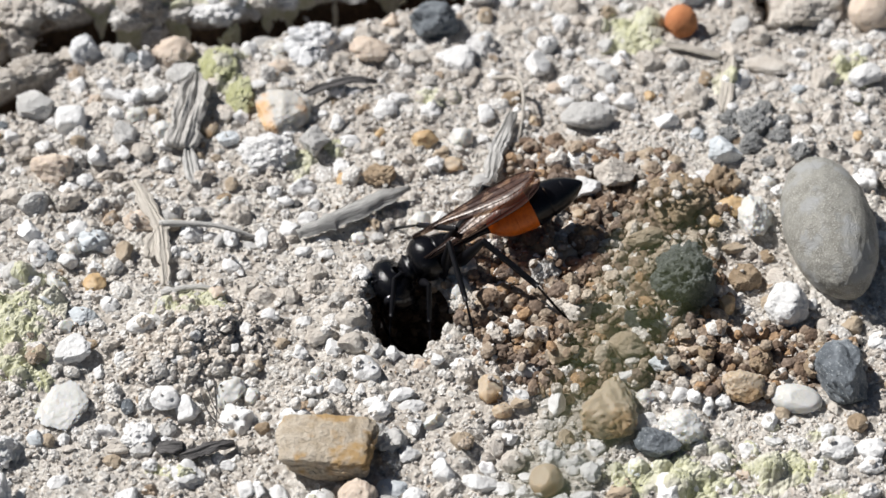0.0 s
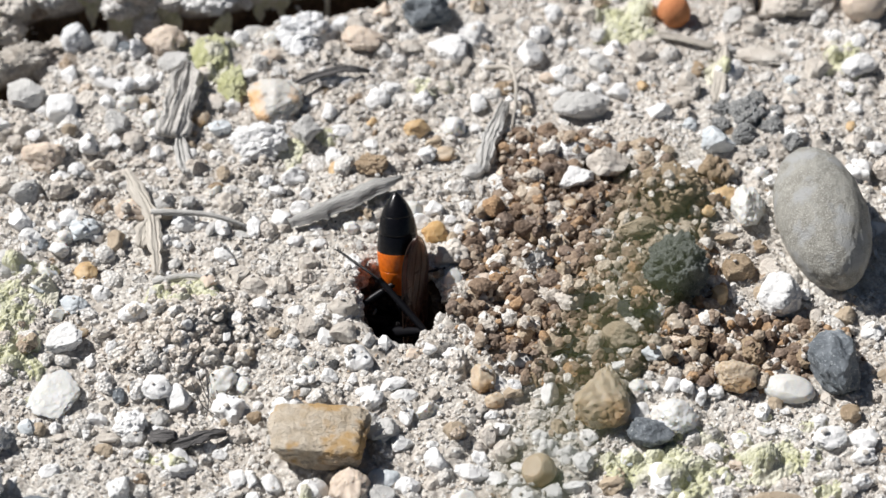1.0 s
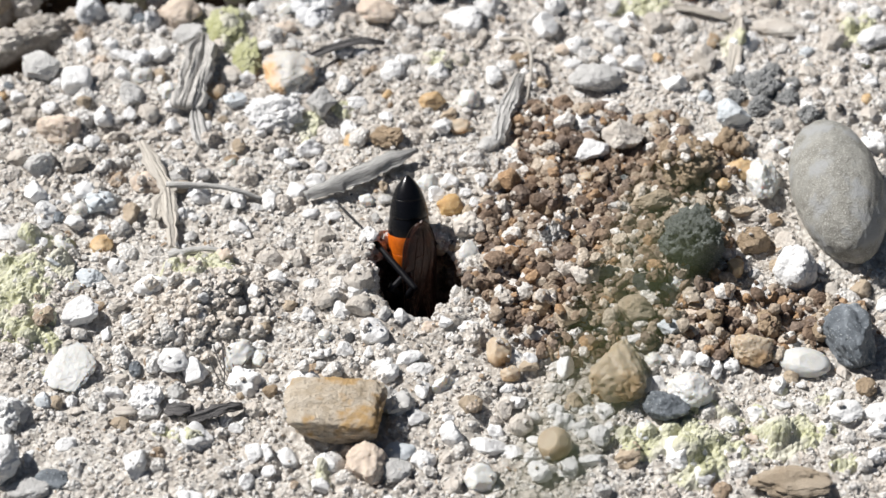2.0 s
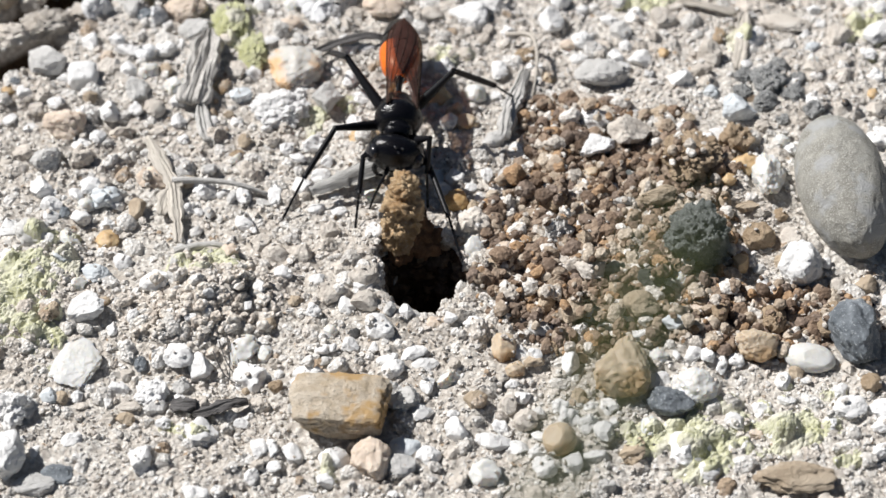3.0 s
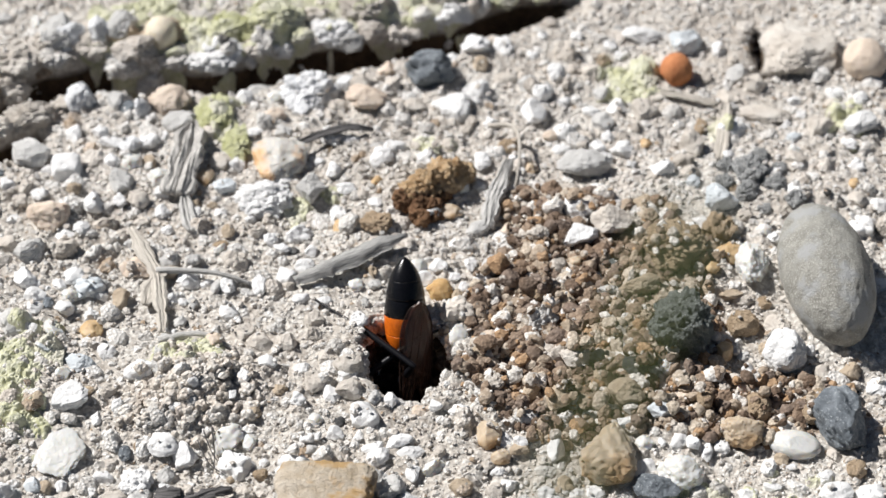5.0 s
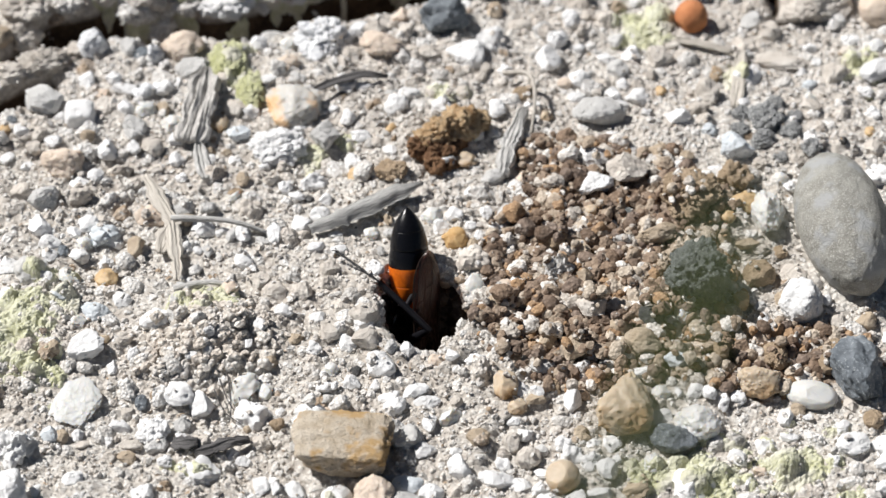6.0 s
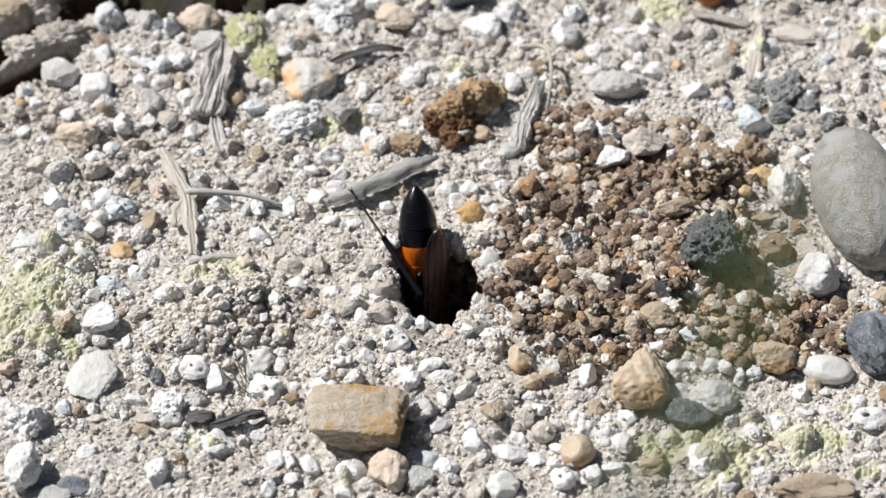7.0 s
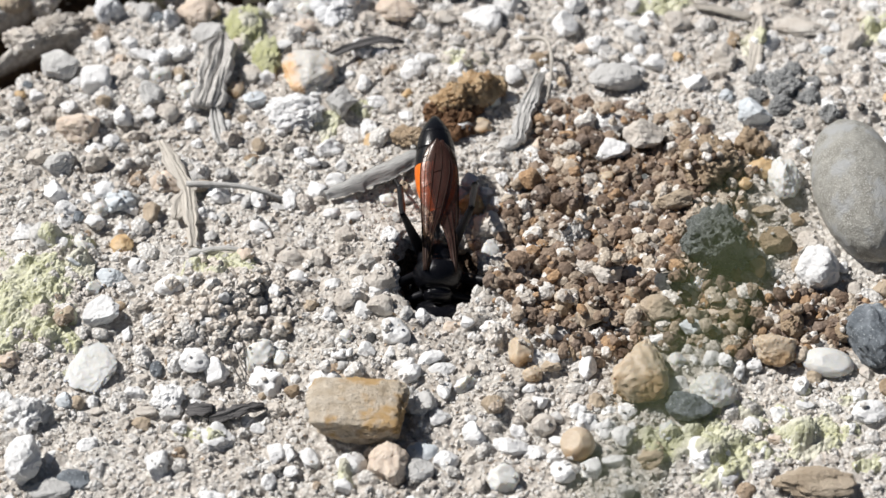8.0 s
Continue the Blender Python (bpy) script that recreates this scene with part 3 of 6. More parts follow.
def stone(kind, x, y, w, d, h, turn=0, cuts=6, rough=0.13, label="", square=0.0, rise=0.0, lean=0.0, taper=0.0, flare=0.0):
    """A stone of w by d by h millimetres, a little sunk into the ground at x, y."""
    stone_count[0] += 1
    rng = np.random.default_rng(500 + stone_count[0])
    big = max(w, d)
    level = 6 if big > 5.5 else 5 if big > 2.4 else 4
    plain = rough < 0.06 or square > 0.5
    if square > 0.5:
        cuts, rough = 4, 0.15
    chip = kind in ("white", "cream", "grey", "blue", "mottled", "tan") and big < 3.2
    v, f = stone_shape(level, rng, cuts if plain else cuts + 7 if chip else cuts + 3, 0.78 if plain else 0.56 if chip else 0.68, 0.97 if plain else 0.88 if chip else 0.95, 0.8 * rough if chip else rough, (0.05 if square else 0.016) if plain else 0.07 + 0.15 * max(rough - 0.13, 0))
    if square:
        r = np.linalg.norm(v, axis=1)[:, None]
        m = ((np.abs(v) ** 8).sum(1) ** 0.125)[:, None]
        v = v * (1 - square + square * r / m)
    if taper:
        v = v * np.stack([1 - taper * v[:, 1], 1 + 0 * v[:, 1], 1 - 0.5 * taper * v[:, 1]], 1)
    if flare:                                       # wider above than below
        v = v * np.stack([1 + flare * v[:, 2], 1 + flare * v[:, 2], 1 + 0 * v[:, 2]], 1)
    v = v / (np.ptp(v, axis=0) / 2)
    name, words, cat = KINDS[kind]
    rise += 0.5 * float(brownness(np.array([x]), np.array([y]))[0]) / h      # stones among the crumbs stand on them
    me = mesh_of(name, (v * (w / 2, d / 2, h / 2) * MM).tolist(), f.tolist(), ROCK[kind])
    me.set_sharp_from_angle(angle=radians(38))
    ob = new(name, me)
    for k in (-0.5, 0, 0.5):                        # smooth stones are marked as too high to climb
        heap(x + max(w - d, 0) * k * math.cos(radians(turn)), y + max(d - w, 0) * k, min(w, d) / 2, 99.0 if plain or big > 2.6 else ground_at(x, y) + h * (0.66 + rise))
    ob.matrix_basis = pose(x * MM, y * MM, (ground_at(x, y) + h * ((0.28 if plain or big > 2.6 else 0.17) + rise)) * MM, lean, 0, turn)
    return tagged(ob, label or words, cat, "stones on the ground")


stone("block", -8.0, -19.35, 6.75, 5.0, 2.7, -2, 4, square=0.72, lean=-2, rise=0.16, flare=0.06)
stone("olive", 26.77, 1.19, 6.42, 12.79, 7.03, 8, 1, rough=0.03)
stone("pink", -5.94, -23.05, 2.77, 3.40, 2.72, 0, 6, label="rough pinkish-grey granular stone beside the sandstone block")
stone("amber", 10.66, -15.06, 3.9, 5.5, 3.0, -8, 4, rough=0.09, taper=0.60, label="pear-shaped tan sandstone pebble among the gravel")
stone("white", 23.21, -5.31, 3.09, 3.51, 2.63, 0, 8, label="cracked white limestone lump on the gravel")
stone("quartz", 23.15, -13.58, 3.52, 2.32, 1.62, -12, 3, rough=0.03, label="smooth white oval pebble on the gravel")
stone("amber", 19.71, -12.75, 2.99, 2.63, 2.11, 0, 7)
stone("slate", 26.30, -11.92, 3.48, 5.19, 3.63, 10, 14, rough=0.16)
stone("slate", 13.44, -18.01, 3.21, 2.35, 1.64, 0, 7)
stone("quartz", 15.28, -16.52, 3.16, 3.07, 2.15, 0, 6)
stone("amber", 6.19, -21.38, 2.28, 2.44, 1.95, 0, 3, rough=0.04, label="smooth translucent beige pebble on the gravel")
stone("rusty", -12.74, 15.75, 4.90, 4.27, 2.21, -90, 6, rough=0.15)
stone("pink", -29.27, 8.97, 3.19, 2.88, 2.31, 0, 4, label="round reddish-brown pebble on the gravel")
stone("white", -28.52, 14.45, 2.40, 2.18, 1.75, 0, 4, square=0.7)
stone("grey", -30.15, 5.35, 2.32, 2.48, 1.98, 0, 6)
stone("blue", -25.25, -6.24, 2.44, 1.74, 1.22, 0, 6)
stone("white", -25.72, -9.98, 2.71, 2.35, 1.65, 25, 6)
stone("quartz", -25.81, -14.05, 3.51, 4.6, 0.9, 0, 8, rough=0.12, rise=-0.15, taper=0.3, label="flat translucent quartz shard on the gravel")
stone("white", -17.68, -14.41, 1.74, 2.27, 1.81, 0, 6)
stone("white", -29.20, -23.06, 2.44, 3.53, 2.65, 0, 6)
stone("white", 9.60, 6.26, 2.71, 1.96, 1.47, 10, 6)
stone("blue", 20.06, 10.34, 2.77, 2.23, 1.79, 10, 6)
stone("quartz", 21.65, 2.94, 2.53, 4.09, 2.46, 0, 5, label="pale greenish-white stone beside the large pebble")
stone("brown", 20.57, -2.38, 2.48, 2.39, 1.91, 0, 6, label="reddish-brown stone among soil crumbs")
stone("ochre", 20.16, 4.16, 1.80, 2.20, 1.54, -40, 3)
stone("honey", -0.55, 1.05, 2.0, 2.0, 1.6, 0, 6, rough=0.13, label="translucent amber pebble at the burrow's rim")
stone("quartz", 0.75, -3.6, 1.5, 2.1, 0.8, 12, 7, rough=0.10, rise=-0.1, lean=30, label="flat white shell-like chip at the burrow's rim")
stone("cream", -6.70, -9.26, 1.85, 1.62, 1.30, 10, 4, label="cream pebble at the burrow's rim")
stone("tan", 12.07, -9.73, 2.62, 1.97, 1.57, 0, 6)
stone("cream", 8.58, -6.26, 2.19, 2.00, 1.40, -20, 5)
stone("dark", 12.80, -7.05, 1.87, 2.25, 1.80, 0, 7, label="dark brown-grey stone among soil crumbs")
stone("amber", 2.63, -13.12, 1.74, 2.27, 1.82, 0, 5, label="orange-brown sandstone pebble by the crumbs")
stone("amber", 3.42, -14.92, 1.36, 1.42, 1.13, 0, 4)
stone("white", 20.65, -19.82, 2.23, 2.29, 1.72, 0, 7)
stone("slate", 16.02, -20.61, 2.00, 1.56, 1.25, 0, 5)
stone("white", 25.42, -18.31, 2.41, 1.97, 1.48, 10, 5)
stone("tan", 21.49, -24.26, 5.49, 2.62, 1.31, 0, 6, rough=0.2, label="flat rusty brown stone half buried in gravel")
stone("white", -8.41, -22.73, 2.04, 1.86, 1.49, -15, 5)
stone("white", -29.20, 0.59, 1.62, 1.53, 1.22, 0, 5)
stone("ochre", -24.88, -2.80, 1.67, 1.95, 1.17, 0, 5)
stone("tan", -23.20, 0.71, 1.21, 1.79, 1.25, 0, 5)
stone("dark", -15.33, -8.33, 1.32, 1.36, 0.95, 0, 4, label="small black stone in the gravel")
stone("white", -1.60, 2.34, 1.37, 1.36, 1.22, 0, 4)
stone("tan", -7.53, 8.57, 1.24, 1.31, 1.18, 0, 4, label="small orange-brown cube of sandstone")
stone("tan", 8.32, -3.33, 1.18, 1.25, 1.12, 0, 5)
stone("tan", 10.62, -8.09, 1.63, 1.80, 1.62, 0, 5)
stone("tan", 7.47, -9.99, 1.77, 2.03, 1.82, 0, 6, rough=0.2)
stone("white", -5.71, -11.33, 1.99, 2.37, 1.90, 0, 8)
stone("white", 7.11, -14.58, 1.21, 1.84, 1.47, 0, 6)
stone("blue", -3.89, -21.75, 2.20, 1.68, 0.84, 0, 5, label="flat grey-green stone chip beside the pink stone")
stone("grey", -3.99, -23.28, 2.04, 1.86, 0.93, 15, 5)
stone("cream", 3.99, -19.28, 1.63, 1.64, 1.31, 0, 5)
stone("white", 5.33, -23.36, 1.67, 1.78, 1.42, 0, 6)
stone("white", 6.97, -23.10, 1.46, 1.62, 1.29, 0, 6)
stone("quartz", 1.35, -23.97, 2.18, 2.01, 1.61, 0, 4)
stone("white", 12.85, -15.81, 1.88, 1.93, 1.35, 0, 6)
stone("blue", 14.29, -11.10, 2.30, 1.41, 0.84, 10, 5)
stone("quartz", 14.97, -6.62, 1.17, 2.20, 1.10, 0, 4)
stone("white", 10.42, -15.94, 1.50, 0.92, 0.73, 0, 5)
stone("white", -20.72, -22.98, 1.61, 2.20, 1.76, 0, 8, rough=0.18)
stone("grey", -27.42, -24.71, 2.93, 1.87, 0.94, 0, 5)
stone("slate", -26.07, -23.97, 2.57, 1.76, 0.70, 0, 5)
stone("pink", -21.43, 22.65, 3.35, 3.24, 1.94, -20, 4, rough=0.09,rise=-0.08, label="smooth pinkish-orange pebble on the gravel")
stone("mottled", -7.9, 25.2, 1.6, 1.5, 1.1, 0, 6)
stone("pink", -6.15, 22.22, 3.51, 2.68, 1.61, -25, 4, label="smooth tan-pink wedge stone on the gravel")
stone("slate", -1.34, 25.88, 4.0, 3.4, 2.8, 0, 4, rough=0.2, label="dark grey stone near the crack")
stone("orange", 17.99, 25.83, 2.60, 2.92, 2.63, 0, 3, rough=0.03)
stone("shell", -22.60, 30.00, 2.64, 3.16, 2.85, 0, 3, rough=0.03, label="round beige pebble on the raised crust")
stone("pink", 32.83, 26.59, 3.45, 3.82, 3.06, 0, 3, rough=0.05, label="rounded beige-brown pebble on the ground")
stone("grey", -31.37, 15.91, 3.03, 2.96, 1.78, 0, 7)
stone("grey", 10.26, 14.51, 4.09, 2.92, 1.75, 0, 7)
stone("cream", 18.60, 16.95, 1.82, 2.55, 2.29, 0, 3)
stone("cream", 11.96, 7.49, 3.15, 2.76, 2.21, 0, 6)
stone("white", 0.60, 21.78, 3.06, 3.21, 1.93, 0, 8)
stone("cream", 27.70, 28.31, 6.37, 6.23, 2.80, 0, 7, rough=0.2, label="large pale crumbly stone beside a crack")
stone("cream", 24.7, 21.2, 4.2, 1.9, 1.0, -8, 6)
stone("grey", 11.83, 19.89, 1.74, 1.83, 1.28, 0, 6)
stone("grey", -30.67, 30.08, 3.66, 3.73, 2.61, 0, 8, rough=0.18)
stone("grey", -25.82, 30.90, 2.74, 3.20, 2.24, 0, 8)
stone("grey", -7.84, 30.97, 2.72, 2.65, 1.85, 0, 7)
stone("grey", -1.98, 31.58, 4.10, 3.18, 2.23, 0, 7)
stone("tan", -36.02, 23.66, 2.68, 2.29, 1.60, 0, 5)
stone("ochre", -1.93, 12.36, 2.10, 1.76, 1.23, 0, 7, rough=0.2)
stone("white", -25.19, 15.54, 1.29, 1.43, 1.14, 0, 5)
stone("mottled", -23.54, 21.64, 1.32, 1.76, 1.40, 0, 5)
stone("white", -18.57, 25.78, 1.78, 1.68, 1.34, 0, 6)
stone("mottled", -30.21, 29.87, 3.19, 2.98, 2.09, 0, 7)
stone("mottled", -27.54, 30.13, 1.82, 3.03, 2.43, 0, 6)
stone("white", -25.53, 27.25, 1.62, 1.80, 1.44, 0, 5)
stone("white", -17.85, 28.90, 1.81, 2.00, 1.60, 0, 6)
stone("white", 13.25, 21.90, 1.76, 1.66, 1.32, 0, 6)
stone("white", 13.05, 29.68, 1.18, 1.24, 1.12, 0, 4)
stone("blue", 19.15, 30.18, 2.73, 2.65, 1.86, 0, 6)
stone("white", 15.61, 31.06, 3.19, 2.23, 1.34, 0, 7)
stone("white", 31.66, 19.09, 2.64, 2.26, 1.58, 0, 7)
stone("ochre", -7.71, 8.63, 1.41, 1.55, 1.08, 0, 5)
stone("cream", -5.28, 6.07, 0.98, 1.09, 0.87, 0, 5)
stone("mottled", -28.33, 22.92, 2.4, 3.05, 1.98, -20)
stone("slate", -24.57, 21.83, 1.3, 1.11, 0.83, 17)
stone("grey", -25.57, 22.52, 1.53, 1.72, 1.26, 13)
stone("grey", -20.32, 20.21, 2.81, 2.26, 1.7, 9)
stone("white", -28.4, 18.94, 1.29, 1.9, 1.06, 5)
stone("white", -26.46, 18.85, 1.29, 1.25, 0.94, -3)
stone("white", -25.52, 17.84, 2.36, 1.3, 0.97, -11)
stone("mottled", -23.93, 17.34, 1.92, 1.49, 1.12, -15)
stone("quartz", -23.69, 15.45, 1.61, 1.88, 1.33, -19)
stone("tan", -22.35, 15.48, 0.93, 1.49, 0.77, 18)
stone("grey", -24.25, 13.13, 1.89, 2.45, 1.56, 14)
stone("slate", -33.69, 14.6, 0.93, 0.98, 0.74, 10)
stone("ochre", -34.02, 13.19, 0.93, 0.98, 0.73, 6)
stone("white", -32.64, 12.92, 1.26, 1.08, 0.81, 2)
stone("cream", -31.36, 12.71, 1.05, 1.68, 0.87, -2)
stone("white", -30.19, 11.62, 1.46, 1.22, 0.91, -6)
stone("grey", -29.19, 12.74, 1.05, 0.98, 0.73, -10)
stone("tan", -27.75, 12.2, 1.05, 1.36, 0.86, -14)
stone("white", -26.21, 10.69, 1.88, 2.04, 1.53, -18)
stone("white", -24.29, 10.94, 1.04, 1.36, 0.86, 19)
stone("cream", -22.92, 11.13, 1.67, 1.7, 1.28, 15)
stone("cream", -31.56, 10.81, 1.25, 1.21, 0.91, 11)
stone("white", -33.36, 10.19, 1.25, 1.21, 0.91, 7)
stone("white", -31.77, 8.96, 1.24, 0.87, 0.65, 3)
stone("white", -21.17, 12.08, 1.26, 1.07, 0.8, -1)
stone("cream", -20.77, 14.15, 1.1, 1.76, 0.91, -5)
stone("cream", -18.09, 18.8, 1.29, 1.5, 1.06, -9)
stone("cream", -17.05, 15.61, 1.7, 1.58, 1.19, -13)
stone("amber", -18.0, 13.78, 1.27, 1.96, 1.04, -17)
stone("blue", -16.59, 12.56, 1.68, 1.47, 1.1, 20)
stone("tan", -17.42, 10.83, 0.83, 0.73, 0.55, 16)
stone("white", -14.66, 18.91, 1.51, 0.9, 0.68, 12)
stone("pink", -13.23, 20.8, 1.95, 1.41, 1.06, 8)
stone("white", -15.51, 23.18, 1.31, 1.53, 1.08, 4)
stone("grey", -14.72, 24.91, 1.98, 1.43, 1.07, 0)
stone("white", -16.79, 22.52, 1.09, 1.01, 0.76, -4)
stone("white", -21.01, 9.97, 1.16, 1.35, 0.96, -8)
stone("cream", -22.49, 9.15, 1.24, 1.06, 0.79, -12)
stone("mottled", -11.1, 21.67, 1.3, 2.09, 1.08, -16)
stone("cream", -8.99, 20.58, 1.08, 1.41, 0.89, -20)
stone("cream", -8.42, 22.05, 1.52, 1.27, 0.95, 17)
stone("tan", -8.84, 27.04, 1.33, 1.29, 0.97, 13)
stone("cream", -6.59, 24.87, 1.54, 1.54, 1.15, 9)
stone("cream", -4.17, 24.54, 1.32, 1.53, 1.09, 5)
stone("cream", -3.64, 22.78, 1.31, 1.02, 0.76, 1)
stone("cream", -2.55, 22.05, 1.74, 1.22, 0.91, -3)
stone("white", 2.39, 23.59, 2.41, 2.55, 1.91, -11)
stone("tan", 2.68, 27.33, 1.33, 1.55, 1.1, -19)
stone("cream", 4.64, 25.89, 1.99, 1.28, 0.96, 18)
stone("grey", 6.36, 24.8, 1.76, 1.79, 1.34, 14)
stone("white", 6.68, 21.28, 1.96, 2.27, 1.61, 10)
stone("white", 9.17, 18.65, 1.72, 2.0, 1.42, 6)
stone("white", 8.67, 16.85, 1.49, 1.09, 0.82, 2)
stone("pink", 7.87, 18.19, 1.29, 1.0, 0.75, -2)
stone("brown", 4.62, 17.1, 1.71, 1.49, 1.12, -6)
stone("amber", 6.26, 14.88, 1.27, 1.23, 0.92, -10)
stone("white", 5.48, 14.22, 0.63, 0.88, 0.52, -14)
stone("white", 2.67, 15.44, 1.49, 2.22, 1.23, -18)
stone("white", -3.91, 16.91, 1.92, 1.49, 1.12, 19)
stone("cream", -2.2, 17.18, 1.07, 1.24, 0.88, 15)
stone("cream", 0.14, 17.11, 1.07, 1.24, 0.88, 11)
stone("white", -7.34, 17.92, 1.5, 0.82, 0.62, 7)
stone("brown", -8.95, 17.26, 0.77, 0.89, 0.63, 3)
stone("white", -8.55, 14.56, 1.19, 1.87, 0.98, -1)
stone("white", -9.63, 15.65, 0.93, 0.74, 0.56, -5)
stone("ochre", -5.28, 13.35, 0.84, 1.08, 0.7, -9)
stone("cream", -4.88, 15.65, 0.85, 0.74, 0.56, -13)
stone("white", -7.45, 12.61, 1.68, 1.17, 0.88, -17)
stone("cream", -6.27, 11.89, 1.05, 0.97, 0.73, 20)
stone("white", -5.33, 10.97, 1.04, 1.21, 0.86, 16)
stone("white", -6.22, 8.65, 1.45, 0.96, 0.72, 12)
stone("grey", -10.24, 12.32, 2.31, 2.83, 1.91, 8)
stone("quartz", 0.77, 12.43, 1.76, 1.95, 1.46, 4)
stone("amber", 0.15, 9.53, 1.87, 1.45, 1.09, 0)
stone("cream", 9.08, 11.69, 1.47, 1.22, 0.91, -8)
stone("white", 9.39, 9.35, 2.49, 1.64, 1.23, -12)
stone("grey", 12.02, 23.76, 1.32, 1.53, 1.09, -16)
stone("white", 12.53, 26.57, 0.89, 0.77, 0.58, -20)
stone("grey", 13.5, 26.42, 0.88, 0.77, 0.58, 17)
stone("cream", 15.12, 21.03, 1.95, 2.02, 1.51, 13)
stone("cream", 16.27, 23.1, 1.97, 1.32, 0.99, 9)
stone("white", 13.35, 16.71, 1.92, 1.74, 1.3, 5)
stone("white", 11.81, 15.77, 1.7, 0.94, 0.7, 1)
stone("white", 16.14, 13.98, 1.9, 1.72, 1.29, -3)
stone("ochre", 15.11, 17.4, 0.86, 1.24, 0.71, -7)
stone("brown", 19.36, 19.73, 1.08, 1.73, 0.89, -11)
stone("cream", 18.24, 13.8, 1.69, 1.37, 1.03, -15)
stone("white", 21.17, 15.81, 1.06, 0.99, 0.74, -19)
stone("white", 22.43, 20.24, 0.65, 1.04, 0.54, 18)
stone("tan", 14.43, 10.38, 1.67, 1.45, 1.09, 14)
stone("tan", 16.45, 9.42, 1.04, 0.97, 0.72, 10)
stone("cream", 25.04, 22.51, 1.48, 0.82, 0.61, 6)
stone("cream", 24.02, 24.74, 1.76, 2.05, 1.45, 2)
stone("grey", 22.74, 26.14, 1.77, 2.06, 1.46, -2)
stone("cream", 28.57, 19.27, 2.16, 2.01, 1.51, -6)
stone("white", 32.04, 22.77, 1.31, 1.52, 1.08, -10)
stone("cream", 30.29, 10.66, 1.46, 1.46, 1.09, -14)
stone("ochre", 30.33, 12.6, 0.84, 0.98, 0.69, -18)
stone("white", -30.18, 2.24, 1.61, 2.11, 1.33, 19)
stone("white", -29.29, 1.99, 0.6, 0.84, 0.5, 15)
stone("white", -27.76, 2.07, 1.01, 1.31, 0.83, 11)
stone("white", -28.52, 1.54, 0.6, 0.56, 0.42, 7)
stone("white", -31.9, -1.82, 1.98, 1.66, 1.25, 3)
stone("slate", -28.21, -0.19, 0.8, 1.28, 0.66, -1)
stone("white", -29.13, -0.83, 1.19, 1.2, 0.9, -5)
stone("white", -29.0, -3.2, 0.99, 0.92, 0.69, -9)
stone("white", -24.67, 1.17, 1.0, 0.93, 0.7, -13)
stone("grey", -24.66, 2.41, 0.97, 0.84, 0.63, -17)
stone("cream", -25.66, 3.26, 1.01, 1.04, 0.78, 20)
stone("white", -25.2, -3.88, 0.79, 0.69, 0.51, 16)
stone("grey", -20.09, 4.55, 1.83, 1.61, 1.21, 12)
stone("grey", -18.42, 4.38, 1.22, 0.95, 0.71, 8)
stone("tan", -20.0, 3.21, 1.62, 0.94, 0.71, 4)
stone("white", -17.2, 2.36, 1.13, 1.03, 0.77, 0)
stone("white", -15.67, 1.7, 1.29, 1.64, 1.06, -4)
stone("white", -13.46, 1.67, 1.41, 2.11, 1.16, -8)
stone("white", -11.49, 2.83, 1.62, 1.6, 1.2, -12)
stone("grey", -16.47, 1.46, 0.8, 1.17, 0.66, -16)
stone("grey", -14.25, 1.21, 1.2, 0.66, 0.5, -20)
stone("white", -18.8, 0.32, 0.72, 0.84, 0.59, 17)
stone("grey", -18.08, 0.31, 0.8, 1.28, 0.66, 13)
stone("white", -15.45, -0.94, 1.51, 1.94, 1.25, 9)
stone("white", -14.78, -1.76, 0.56, 0.65, 0.46, 5)
stone("cream", -14.42, -3.25, 1.78, 2.02, 1.46, 1)
stone("cream", -13.0, -4.1, 2.16, 1.74, 1.3, -3)
stone("cream", -11.23, -4.33, 1.37, 1.46, 1.1, -7)
stone("cream", -17.54, -3.9, 1.1, 0.69, 0.51, -11)
stone("pink", -16.2, -4.56, 1.26, 1.28, 0.96, -15)
stone("grey", -19.49, -3.97, 1.18, 1.1, 0.82, -19)
stone("white", -19.39, -2.7, 0.99, 0.55, 0.41, 18)
stone("white", -12.88, 7.01, 1.15, 1.34, 0.95, 14)
stone("tan", -16.0, 7.71, 1.03, 1.34, 0.85, 10)
stone("brown", -16.55, 6.56, 1.23, 0.86, 0.64, 6)
stone("cream", -14.99, 8.06, 0.83, 1.2, 0.68, 2)
stone("white", -12.52, -6.45, 1.36, 1.09, 0.81, -2)
stone("grey", -18.86, -1.67, 0.99, 1.15, 0.82, -6)
stone("white", -12.02, 5.9, 1.43, 0.79, 0.59, -10)
stone("white", -9.97, 5.83, 1.02, 1.33, 0.84, -14)
stone("white", -10.12, 3.88, 1.62, 1.32, 0.99, -18)
stone("white", -10.41, 0.3, 1.4, 1.12, 0.84, 19)
stone("white", -8.8, 0.01, 1.4, 0.84, 0.63, 15)
stone("white", -9.16, 1.55, 1.21, 0.66, 0.5, 11)
stone("quartz", -6.56, 1.85, 1.21, 1.17, 0.88, 7)
stone("grey", -5.23, 1.74, 1.01, 0.84, 0.63, 3)
stone("white", -6.29, -2.35, 1.43, 1.29, 0.97, -1)
stone("white", -5.11, -1.94, 0.79, 1.15, 0.65, -5)
stone("cream", -9.34, -2.1, 1.51, 1.47, 1.11, -9)
stone("cream", -8.42, -5.69, 1.8, 1.36, 1.02, -13)
stone("cream", -6.68, -6.87, 2.33, 1.81, 1.36, -17)
